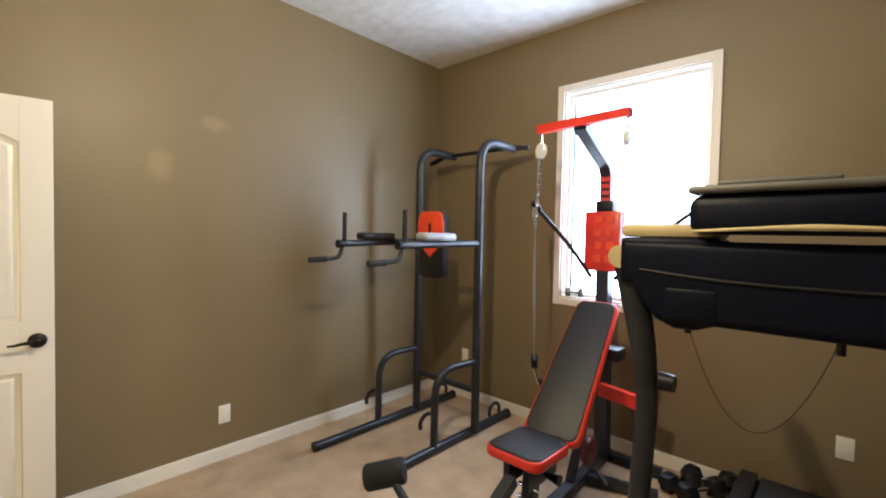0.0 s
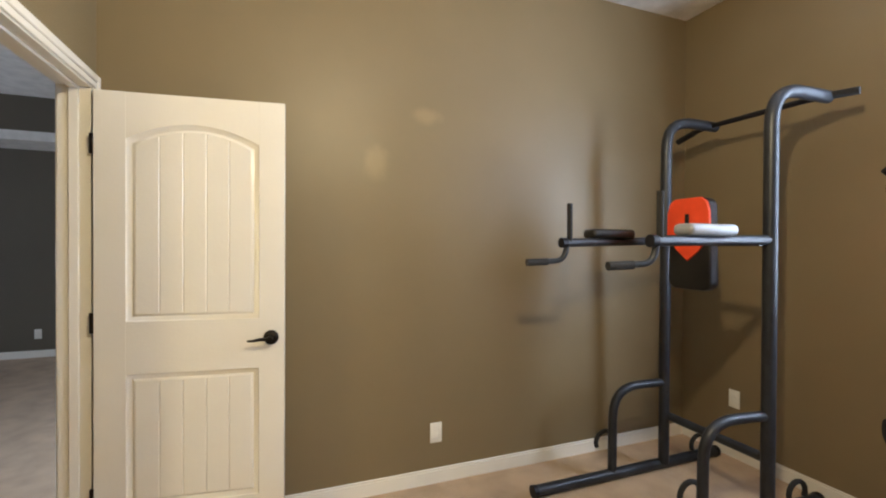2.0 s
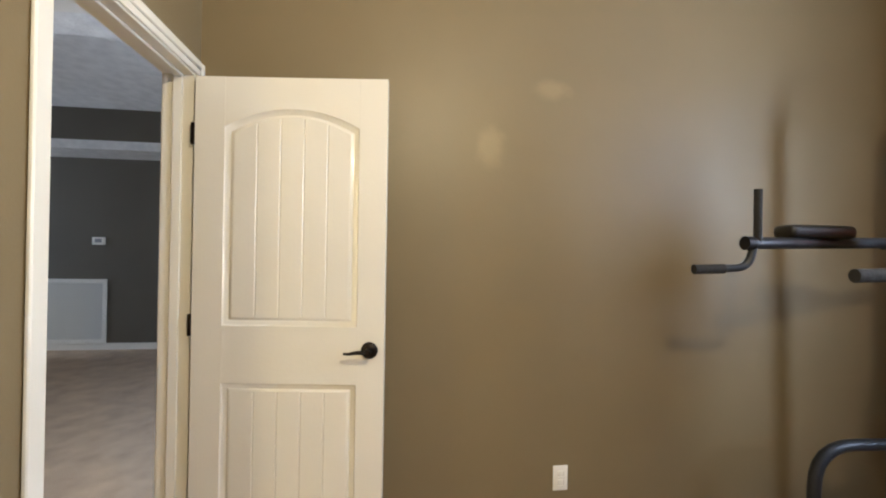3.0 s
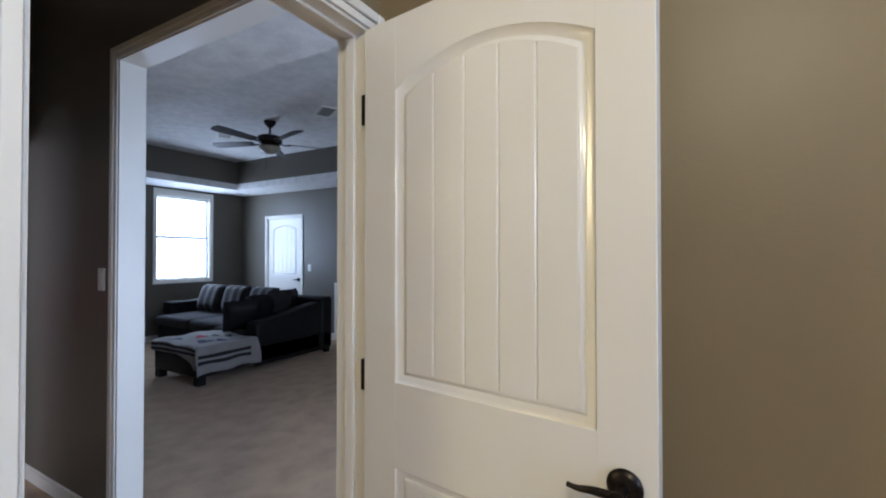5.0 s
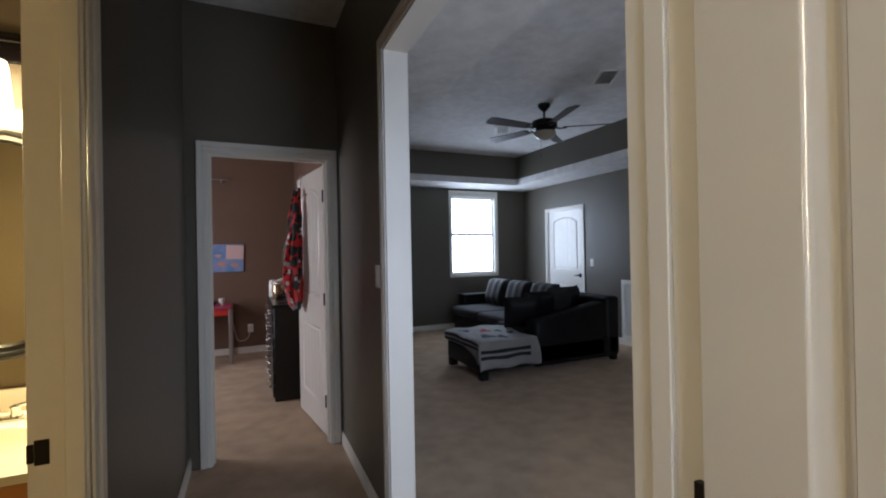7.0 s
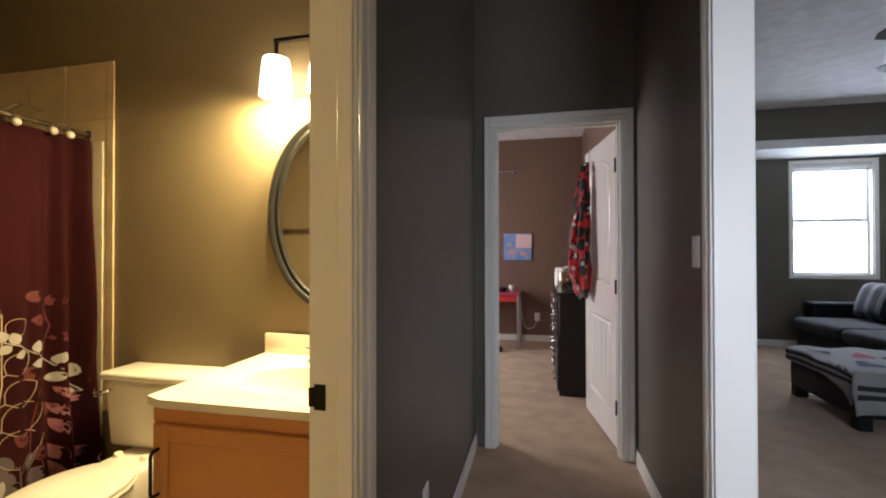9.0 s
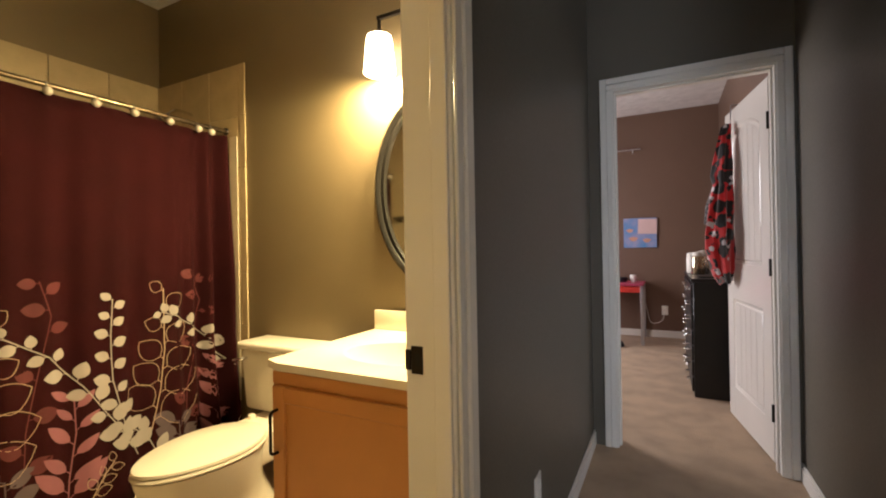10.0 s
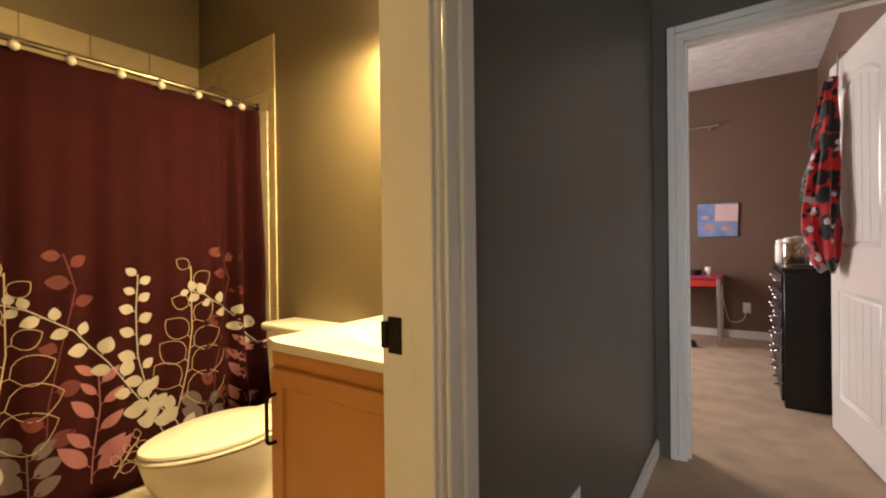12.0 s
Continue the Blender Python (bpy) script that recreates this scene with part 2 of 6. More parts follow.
wall("wall_bath_south", PAINT, "x", BS - T, BS, HE + HT, BE + T, H, label="taupe bath wall lit by the vanity light")
wall("wall_bath_east", PAINT, "y", BE, BE + T, BS, S - T, H, label="taupe bath wall above the tub")
wall("wall_bedroom_west", PAINT_BED, "y", W - T - 0.02, W - 0.02, PS - T, P - T, H, label="brown painted bedroom wall")
wall("wall_bedroom_south", PAINT_BED, "x", PS - T, PS, W - 0.02, PE + T, H, label="brown painted bedroom wall")
wall("wall_bedroom_east", PAINT_BED, "y", PE, PE + T, PS, P - T, H, [(-5.55, -4.25, 0.8, 2.2)], label="brown bedroom wall with a window opening")
# bedroom side of the hall's end wall is brown
boxes("wall_bedroom_north", PAINT_BED, None, (W - 0.02, -2.45, P - T - 0.004, P - T, 0, PH), (-1.55, PE, P - T - 0.004, P - T, 0, PH), (-2.45, -1.55, P - T - 0.004, P - T, DH + 0.08, PH))
structure(bpy.data.objects["wall_bedroom_north"], "brown painted bedroom wall around the door", "wall")


def slab(name, mat, x0, x1, y0, y1, z0, z1, label, category):
    bm = bmesh.new()
    box(bm, x0, x1, y0, y1, z0, z1)
    return structure(part(name, bm, mat, None, smooth=False), label, category)


floor = slab("floor", CARPET, GW - 0.3, E + 0.3, GS - 0.3, N + 0.3, -0.12, 0.0, "beige cut-pile carpet with trodden shading", "floor")
slab("floor_bath", VINYL, HE + 0.05, BE, BS, S - T, 0.0, 0.008, "pale vinyl bath floor", "floor")
slab("ceiling_gym", CEIL, W - T, E + T, S - T / 2, N + T, H, H + 0.1, "white textured ceiling", "ceiling")
slab("ceiling_hall", CEIL, W - T, HE + T, P - T / 2, S - T / 2 - 0.002, H, H + 0.1, "white textured hall ceiling", "ceiling")
slab("ceiling_bath", CEIL, HE + HT, BE, BS, S - T, BH, BH + 0.1, "white bath ceiling", "ceiling")
slab("ceiling_bedroom", CEIL, W - 0.02, PE, PS, P - T, PH, PH + 0.1, "white bedroom ceiling", "ceiling")
slab("roof", CEIL, GW - 0.4, E + 0.4, GS - 0.4, N + 0.4, H + 0.45, H + 0.6, "plain closed roof over the rooms", "roof")
# living room tray ceiling: soffit ring, tray sides in wall colour, raised middle
SOF, TRAY = 2.484, 2.96
TX0, TX1, TY0, TY1 = -6.1, -3.11, -6.32, -0.1
bm = bmesh.new()
box(bm, GW, TX0, GS, GN, SOF, SOF + 0.1)
box(bm, TX1, W - T, GS, GN, SOF, SOF + 0.1)
box(bm, TX0, TX1, GS, TY0, SOF, SOF + 0.1)
box(bm, TX0, TX1, TY1, GN, SOF, SOF + 0.1)
structure(part("ceiling_soffit", bm, CEIL, None, smooth=False), "white textured soffit of the tray ceiling", "ceiling")
bm = bmesh.new()
q = 0.006
box(bm, TX0 - 0.1, TX0 - q, TY0 - 0.1, TY1 + 0.1, SOF + 0.1, TRAY)
box(bm, TX1 + q, TX1 + 0.1, TY0 - 0.1, TY1 + 0.1, SOF + 0.1, TRAY)
box(bm, TX0 - q, TX1 + q, TY0 - 0.1, TY0 - q, SOF + 0.1, TRAY)
box(bm, TX0 - q, TX1 + q, TY1 + q, TY1 + 0.1, SOF + 0.1, TRAY)
for a, b, c, d in ((TX0 - q, TX0, TY0, TY1), (TX1, TX1 + q, TY0, TY1), (TX0, TX1, TY0 - q, TY0), (TX0, TX1, TY1, TY1 + q)):
    box(bm, a, b, c, d, SOF + 0.1, TRAY)
structure(part("tray_sides", bm, PAINT_SHADED, None, smooth=False), "taupe painted sides of the tray ceiling", "wall")
slab("ceiling_living", CEIL, GW, W - T, GS, GN, TRAY, TRAY + 0.1, "white knockdown textured tray ceiling", "ceiling")

# ---- door frames, doors, windows and baseboards ----
def framed(bm, along, c0, c1, a0, a1, z0, z1, **kw):
    box(bm, *((a0, a1, c0, c1) if along == "x" else (c0, c1, a0, a1)), z0, z1, **kw)


def door_frame(name, along, c0, c1, a0, a1, h, sides, stop=None, casing=0.06, label="white painted door frame and casing", head_only=()):
    """Jamb boards, stops and casings of an opening through a wall from c0 to c1."""
    root = structure(new(name), label, "door frame")
    j = 0.014
    lo, hi = min(c0, c1) - 0.002, max(c0, c1) + 0.002
    for p, q in ((a0, a0 + j), (a1 - j, a1)):
        bm = bmesh.new()
        framed(bm, along, lo, hi, p, q, 0, h, bevel=0.001)
        part("jamb", bm, TRIM, root)
    bm = bmesh.new()
    framed(bm, along, lo, hi, a0 + j, a1 - j, h - j, h, bevel=0.001)
    part("head_jamb", bm, TRIM, root)
    if stop:
        for p, q, s, t in ((a0 + j, a0 + j + 0.011, 0, h - j), (a1 - j - 0.011, a1 - j, 0, h - j), (a0 + j + 0.011, a1 - j - 0.011, h - j - 0.011, h - j)):
            bm = bmesh.new()
            framed(bm, along, stop[0], stop[1], p, q, s, t, bevel=0.002)
            part("stop", bm, TRIM, root)
    for side, lows in sides:
        face = c0 if side < 0 else c1
        out = face + side * 0.017
        mid = face + side * 0.011
        l0, l1 = min(face + side * 0.003, out), max(face + side * 0.003, out)
        m0, m1 = min(face + side * 0.003, mid), max(face + side * 0.003, mid)
        r = 0.006
        if "a0" in lows:
            bm = bmesh.new()
            framed(bm, along, l0, l1, a0 + r - casing, a0 + r - casing * 0.45, 0, h - r + casing, bevel=0.004)
            framed(bm, along, m0, m1, a0 + r - casing * 0.45, a0 + r, 0, h - r, bevel=0.003)
            part("casing", bm, TRIM, root)
        if "a1" in lows:
            bm = bmesh.new()
            framed(bm, along, l0, l1, a1 - r + casing * 0.45, a1 - r + casing, 0, h - r + casing, bevel=0.004)
            framed(bm, along, m0, m1, a1 - r, a1 - r + casing * 0.45, 0, h - r, bevel=0.003)
            part("casing", bm, TRIM, root)
        bm = bmesh.new()
        x0 = a0 + r - casing * (0.45 if "a0" in lows else 0)
        x1 = a1 - r + casing * (0.45 if "a1" in lows else 0)
        framed(bm, along, l0, l1, x0, x1, h - r + casing * 0.45, h - r + casing, bevel=0.004)
        framed(bm, along, m0, m1, x0, x1, h - r, h - r + casing * 0.45, bevel=0.003)
        part("head_casing", bm, TRIM, root)
    return root


def arc_line(x0, x1, z, rise, n=14):
    return [(x0 + (x1 - x0) * i / n, z + rise * (1 - (2 * i / n - 1) ** 2)) for i in range(n + 1)]


def plate(bm, outline, y0, y1):
    """A flat plate with an outline in x and z, from y0 to y1."""
    vs = [bm.verts.new((x, y0, z)) for x, z in outline]
    f = bm.faces.new(vs)
    r = bmesh.ops.extrude_face_region(bm, geom=[f])
    bmesh.ops.translate(bm, vec=(0, y1 - y0, 0), verts=[g for g in r["geom"] if isinstance(g, bmesh.types.BMVert)])


def mould(bm, outline, thick):
    """A grooved moulding round a panel, on both faces: down from the leaf, then up to the planked field."""
    xs, zs = [p[0] for p in outline], [p[1] for p in outline]
    cx, cz = (min(xs) + max(xs)) / 2, (min(zs) + max(zs)) / 2
    hw, hh = (max(xs) - min(xs)) / 2, (max(zs) - min(zs)) / 2
    for side in (0, 1):
        rings = []
        for inset, d in ((0, 0.0), (0.003, 0.0035), (0.010, 0.006), (0.019, 0.0125), (0.023, 0.0125), (0.031, 0.0055), (0.036, 0.005)):
            y = d if side == 0 else thick - d
            rings.append([bm.verts.new((cx + (x - cx) * (1 - inset / hw), y, cz + (z - cz) * (1 - inset / hh))) for x, z in outline])
        n = len(outline)
        for a, b in zip(rings, rings[1:]):
            for i in range(n):
                bm.faces.new((a[i], a[(i + 1) % n], b[(i + 1) % n], b[i]))


def lever(parent, x, z, side, toward, y):
    """A lever handle with a round rosette on one face of a leaf."""
    bm = bmesh.new()
    m = pose(x, y, z, 90 if side < 0 else -90)
    lathe(bm, [(0.033, 0.0), (0.034, 0.004), (0.031, 0.009), (0.022, 0.013), (0.012, 0.016), (0.011, 0.045), (0.013, 0.05), (0.013, 0.058), (0.004, 0.061)], m)
    yy = y + side * 0.05
    tube(bm, rounded([(x, yy, z), (x + toward * 0.045, yy + side * 0.003, z + 0.001), (x + toward * 0.075, yy, z - 0.006), (x + toward * 0.095, yy - side * 0.003, z - 0.005)], 0.03), lambda t: 0.0085 - 0.0035 * t, 10)
    return part("door_handle", bm, BRONZE, parent, "dark bronze lever handle with a round rosette")


def panel_door(name, width, m, label, hinges=True, side_levers=(-1, 1)):
    """A moulded two-panel door with an arched upper panel and planked fields; its hinge edge stands at x = 0."""
    th, top, low = 0.035, 2.03, 0.012
    root = structure(new(name), label, "door")
    root.matrix_basis = m
    xa, xb = 0.122, width - 0.112
    zl0, zl1, zu0, zu1, rise = 0.215, 0.80, 1.030, 1.828, 0.075
    up = [(xa, zu0), (xb, zu0)] + [(x, z) for x, z in reversed(arc_line(xa, xb, zu1, rise))]
    down = [(xa, zl0), (xb, zl0), (xb, zl1), (xa, zl1)]
    bm = bmesh.new()
    box(bm, 0.0, xa, 0, th, low, top, bevel=0.0015)
    box(bm, xb, width, 0, th, low, top, bevel=0.0015)
    box(bm, xa - 0.001, xb + 0.001, 0.0004, th - 0.0004, low + 0.001, zl0)
    box(bm, xa - 0.001, xb + 0.001, 0.0004, th - 0.0004, zl1, zu0)
    plate(bm, arc_line(xa - 0.0005, xb + 0.0005, zu1, rise) + [(xb + 0.0005, top - 0.001), (xa - 0.0005, top - 0.001)], 0.0004, th - 0.0004)
    mould(bm, up, th)
    mould(bm, down, th)
    leaf = part("leaf", bm, DOOR, root)
    n, inset, gap, dy = 5, 0.033, 0.0006, 0.0048
    step = (xb - xa - 2 * inset) / n
    mid, hw, hh, mz = (xa + xb) / 2, (xb - xa) / 2, (zu1 + rise - zu0) / 2, (zu1 + rise + zu0) / 2
    for z0, z1, hi in ((zu0 + inset, zu1, True), (zl0 + inset, zl1 - inset, False)):
        for i in range(n):
            x0 = xa + inset + i * step + gap / 2
            x1 = x0 + step - gap
            top_line = [(x1, z1), (x0, z1)]
            if hi:
                top_line = []
                for k in range(5):
                    x = x1 + (x0 - x1) * k / 4
                    u = (x - mid) / (1 - inset / hw) / hw
                    top_line.append((x, mz + (zu1 + rise * (1 - u * u) - mz) * (1 - inset / hh)))
            bm = bmesh.new()
            plate(bm, [(x0, z0), (x1, z0)] + top_line, dy, th - dy)
            long = [e for e in bm.edges if abs(e.verts[0].co.y - e.verts[1].co.y) < 1e-6 and abs(e.verts[0].co.x - e.verts[1].co.x) < 1e-6]
            bmesh.ops.bevel(bm, geom=long, offset=0.0034, segments=1, affect="EDGES", profile=0.5)
            part("plank", bm, DOOR, leaf)
        bm = bmesh.new()
        box(bm, xa + 0.012, xb - 0.012, 0.0135, th - 0.0135, z0 - 0.02, z1 + 0.015)
        part("panel_back", bm, DOOR, leaf)
    for s in side_levers:
        lever(root, width - 0.058, 0.94, s, -1, 0 if s < 0 else th)
    if hinges:
        for z in (0.27, 1.03, 1.80):
            bm = bmesh.new()
            disc(bm, pose(-0.006, th + 0.004, z - 0.045), 0.007, 0.007, 0.09, 12)
            box(bm, -0.004, 0.0, 0.002, th, z - 0.044, z + 0.044)
            box(bm, -0.017, -0.0045, 0.002, 0.014, z - 0.044, z + 0.044, bevel=0.001)
            part("hinge", bm, BRONZE, root, "dark bronze butt hinge")
    return root


door_frame("door_frame_1", "x", S - T, S, -2.41, -1.622, DH + 0.012, ((1, ("a0", "a1")), (-1, ("a0", "a1"))), stop=(S - 0.075, S - 0.04))
panel_door("door_1", 0.773, pose(-2.366, S + 0.018, 0, 0, 0, 82.8), "cream white moulded two-panel door standing open against the wall")
door_frame("door_frame_2", "x", P - T, P, -2.388, -1.612, DH + 0.012, ((1, ("a0", "a1")), (-1, ("a0", "a1"))), stop=(P - 0.07, P - 0.035), casing=0.066)
d2 = pose(-2.368, P - T - 0.012, 0, 0, 0, -81.5)
panel_door("door_2", 0.745, d2 @ pose(0, -0.035, 0), "white moulded two-panel bedroom door standing open, with a robe on it")
door_frame("door_frame_3", "y", HE, HE + HT, -1.338, -0.58, DH + 0.012, ((-1, ("a0", "a1")),), stop=(HE + 0.004, HE + 0.042), casing=0.078)
bm = bmesh.new()
box(bm, HE + 0.074, HE + 0.103, -1.3245, -1.322, 0.885, 0.945, bevel=0.001)
box(bm, HE + 0.1035, HE + 0.116, -1.3245, -1.319, 0.893, 0.937, bevel=0.001)
part("strike_plate", bm, BRONZE, bpy.data.objects["door_frame_3"], "dark bronze strike plate")
# latch hole is not cut: its shade is painted as a thin black patch
bm = bmesh.new()
box(bm, HE + 0.081, HE + 0.094, -1.3221, -1.3215, 0.9, 0.93)
part("strike_hole", bm, material("strike_hole_black", (0.004, 0.004, 0.004), 0.8), bpy.data.objects["door_frame_3"], "latch hole drawn as a flat black patch")
door_frame("cased_opening", "y", W - T, W, -2.012, S - T - 0.001, ARCH, ((1, ("a0",)), (-1, ("a0",))), label="white cased opening to the living room")
door_frame("door_frame_4", "y", GW - 0.05, GW, -6.28, -5.41, DH - 0.02, ((1, ("a0", "a1")),), label="white casing of the closed far door")
panel_door("door_3", 0.84, pose(GW - 0.012, -6.265, 0, 0, 0, 90) @ pose(0, 0, 0), "closed white two-panel door at the far side", hinges=False, side_levers=(-1,))


def window(name, along, face, side, a0, a1, z0, z1, depth, label, rail=True, header=True):
    """A sash window in a wall opening: casing, sill lining, sashes, panes and a raised blind; side points into the room."""
    root = structure(new(name), label, "window")
    c = 0.052
    f0, f1 = face + side * 0.003, face + side * 0.017
    lo, hi = min(f0, f1), max(f0, f1)
    for nm, p, q, s, t in (("casing", a0 - c, a0, z0 - c, z1 + c), ("casing", a1, a1 + c, z0 - c, z1 + c), ("head_casing", a0, a1, z1, z1 + c), ("apron", a0, a1, z0 - c, z0)):
        bm = bmesh.new()
        framed(bm, along, lo, hi, p, q, s, t, bevel=0.003)
        part(nm, bm, TRIM, root)
    b0, b1 = sorted((face, face - side * depth))
    for nm, p, q, s, t in (("lining", a0, a0 + 0.012, z0, z1), ("lining", a1 - 0.012, a1, z0, z1), ("lining", a0 + 0.012, a1 - 0.012, z1 - 0.012, z1), ("window_sill", a0 + 0.012, a1 - 0.012, z0, z0 + 0.014)):
        bm = bmesh.new()
        framed(bm, along, b0, b1, p, q, s, t, bevel=0.001)
        part(nm, bm, TRIM, root)
    g = face - side * depth * 0.62
    zm = (z0 + z1) / 2 - 0.01
    for k, (s, t) in enumerate(((z0 + 0.014, zm), (zm, z1 - 0.012)) if rail else ((z0 + 0.014, z1 - 0.012),)):
        gg = g - side * 0.012 * k
        s0, s1 = gg - 0.012, gg + 0.012
        bm = bmesh.new()
        w = 0.024
        framed(bm, along, s0, s1, a0 + 0.012, a0 + 0.012 + w, s, t, bevel=0.002)
        framed(bm, along, s0, s1, a1 - 0.012 - w, a1 - 0.012, s, t, bevel=0.002)
        framed(bm, along, s0, s1, a0 + 0.012 + w, a1 - 0.012 - w, s, s + w, bevel=0.002)
        framed(bm, along, s0, s1, a0 + 0.012 + w, a1 - 0.012 - w, t - w, t, bevel=0.002)
        sash = part("sash", bm, PLASTIC_W, root)
        bm = bmesh.new()
        framed(bm, along, gg - 0.002, gg + 0.002, a0 + 0.012 + w, a1 - 0.012 - w, s + w, t - w)
        pane = part("pane", bm, GLASS, sash)
        pane.visible_shadow = False
    if header:
        h0, h1 = sorted((face - side * 0.004, face - side * 0.034))
        bm = bmesh.new()
        framed(bm, along, h0, h1, a0 + 0.016, a1 - 0.016, z1 - 0.052, z1 - 0.014, bevel=0.003)
        for i in range(9):
            framed(bm, along, h0 + 0.003, h1 - 0.003, a0 + 0.018, a1 - 0.018, z1 - 0.058 - i * 0.005, z1 - 0.055 - i * 0.005)
        part("raised_blind", bm, PLASTIC_W, root, "white mini blind drawn up")
    return root


window("window_1", "x", N, -1, -1.16, -0.205, 1.005, 2.534, T, "cream-cased window glaring with daylight", rail=False, header=False)
window("window_2", "x", GS, 1, -6.07, -5.17, 0.95, 2.40, T, "white-cased window glaring with daylight")
window("window_4", "x", GN, -1, -4.1, -2.8, 0.35, 2.05, T, "white-cased window behind the living room view")
window("window_3", "y", PE, -1, -5.55, -4.25, 0.8, 2.2, T, "white-cased bedroom window")


def baseboard(runs, label="white painted baseboard"):
    bm = bmesh.new()
    for along, face, side, a0, a1 in runs:
        f0, f1 = sorted((face, face + side * 0.013))
        framed(bm, along, f0, f1, a0, a1, 0, 0.07)
        f0, f1 = sorted((face, face + side * 0.008))
        framed(bm, along, f0, f1, a0, a1, 0.07, 0.085, bevel=0.003)
    return structure(part("baseboard", bm, TRIM, None), label, "baseboard")


baseboard([("y", W, 1, S, N), ("x", N, -1, W + 0.013, E), ("y", E, -1, S, N), ("x", S, 1, -1.575, E)])
baseboard([("y", W, 1, P, -2.075), ("y", HE, -1, P, -1.414)])
baseboard([("y", GW, 1, GS, -6.345), ("y", GW, 1, -5.345, GN), ("x", GS, 1, GW + 0.013, W - T), ("y", W - T, -1, GS, -2.075)])
baseboard([("y", W - 0.02, 1, PS, P - T), ("x", PS, 1, W, PE), ("y", PE, -1, PS, P - T)])

# ---- gym: power tower, bench gym, treadmill, weights ----
IRON = material("charcoal_powder_coat", (0.035, 0.038, 0.046), 0.38, 0.35, dark=0.7, scale=14, bump=0.05, bump_scale=180)
BLACK = material("black_plastic", (0.009, 0.009, 0.013), 0.42, spec=0.3, dark=0.7, scale=12, bump=0.03)
NAVY = material("blue_black_plastic", (0.003, 0.0045, 0.013), 0.5, spec=0.12, dark=0.7, scale=6, bump=0.05)
LEATHER = material("black_vinyl_upholstery", (0.012, 0.0115, 0.011), 0.3, dark=0.75, scale=9, bump=0.25, bump_scale=320)
RED = material("red_enamel", (0.72, 0.035, 0.012), 0.35, dark=0.82, scale=10, bump=0.03)
ORANGE = material("orange_red_plastic", (0.85, 0.075, 0.012), 0.42, dark=0.85, scale=12)
TAN = material("tan_plastic", (0.52, 0.42, 0.22), 0.45, dark=0.85, scale=15)
CHROME = material("chrome", (0.75, 0.75, 0.75), 0.12, 1.0, dark=0.9)
# grey plastic; on the tower's arm pad it paints in reflected light
GREY = material("grey_plastic_and_pad_sheen", (0.3, 0.31, 0.33), 0.4, dark=0.85)
WHITE_P = material("white_pulley_nylon", (0.75, 0.75, 0.74), 0.4, dark=0.92)
BLUE = material("blue_vinyl_weights", (0.02, 0.06, 0.25), 0.4, dark=0.8)
IRON_G = material("grey_iron_weights", (0.12, 0.12, 0.125), 0.5, 0.3, dark=0.7)
RUBBER = material("black_foam", (0.016, 0.015, 0.015), 0.85, dark=0.7, bump=0.3, bump_scale=120)


def rod(name, mat, parent, points, r, label="", round_r=0.0, segs=12, square=False):
    bm = bmesh.new()
    tube(bm, rounded(points, round_r) if round_r else points, r, segs, square=square)
    return part(name, bm, mat, parent, label)


def pad_mesh(outline, thick, bevel=0.012):
    """A padded plate with a rounded outline in x and z."""
    bm = bmesh.new()
    plate(bm, outline, 0, thick)
    es = [e for e in bm.edges if abs(e.verts[0].co.y - e.verts[1].co.y) < 1e-6]
    bmesh.ops.bevel(bm, geom=es, offset=bevel, segments=3, affect="EDGES", profile=0.6)
    return bm


def round_rect(w, h, r, n=5, taper=1.0):
    out = []
    for cx, cz, a0 in ((w / 2 - r, h - r, 0), (-w / 2 + r, h - r, 90), (-w / 2 + r, r, 180), (w / 2 - r, r, 270)):
        for i in range(n + 1):
            a = radians(a0 + 90 * i / n)
            x, z = cx + r * math.cos(a), cz + r * math.sin(a)
            out.append((x * (taper + (1 - taper) * (1 - z / h)), z))
    return out


tower = thing("power_tower", "charcoal steel pull-up and dip tower with a red-black pad", "power tower", pose(-1.8, 2.57, 0))
tm = Matrix.Translation((1.8, -2.57, 0))


def t_rod(name, mat, points, r, label="", round_r=0.0, parent=None, segs=14):
    return rod(name, mat, parent or tower, [tm @ Vector(p) for p in points], r, label, round_r, segs)


for x, y0, y1 in ((-2.125, 1.70, 3.06), (-1.545, 1.72, 3.06)):
    foot = t_rod("foot_rail", IRON, [(x, y0, 0.034), (x, y1, 0.034)], 0.031)
    for y, d in ((y0, -1), (y1, 1)):
        t_rod("end_cap", BLACK, [(x, y - d * 0.004, 0.034), (x, y + d * 0.02, 0.034)], 0.034, parent=foot)
for x, xt in ((-2.105, -2.07), (-1.50, -1.475)):
    t_rod("upright", IRON, [(x, 2.60, 0.05), (xt, 2.56, 2.13), (xt + 0.03, 2.93, 2.115)], 0.031, round_r=0.26)
t_rod("pull_up_bar", BLACK, [(-1.335, 2.95, 2.115), (-1.5, 2.90, 2.12), (-2.1, 2.88, 2.115), (-2.3, 2.93, 2.085)], 0.015, round_r=0.1)
for a, b in (((-1.33, 2.952, 2.115), (-1.45, 2.917, 2.119)), ((-2.31, 2.932, 2.083), (-2.16, 2.896, 2.105))):
    t_rod("grip", RUBBER, [a, b], 0.019)
t_rod("cross_tube", IRON, [(-2.1, 2.61, 0.34), (-1.5, 2.61, 0.34)], 0.024)
t_rod("arm_cross_tube", IRON, [(-2.085, 2.50, 1.395), (-1.48, 2.50, 1.395)], 0.02)
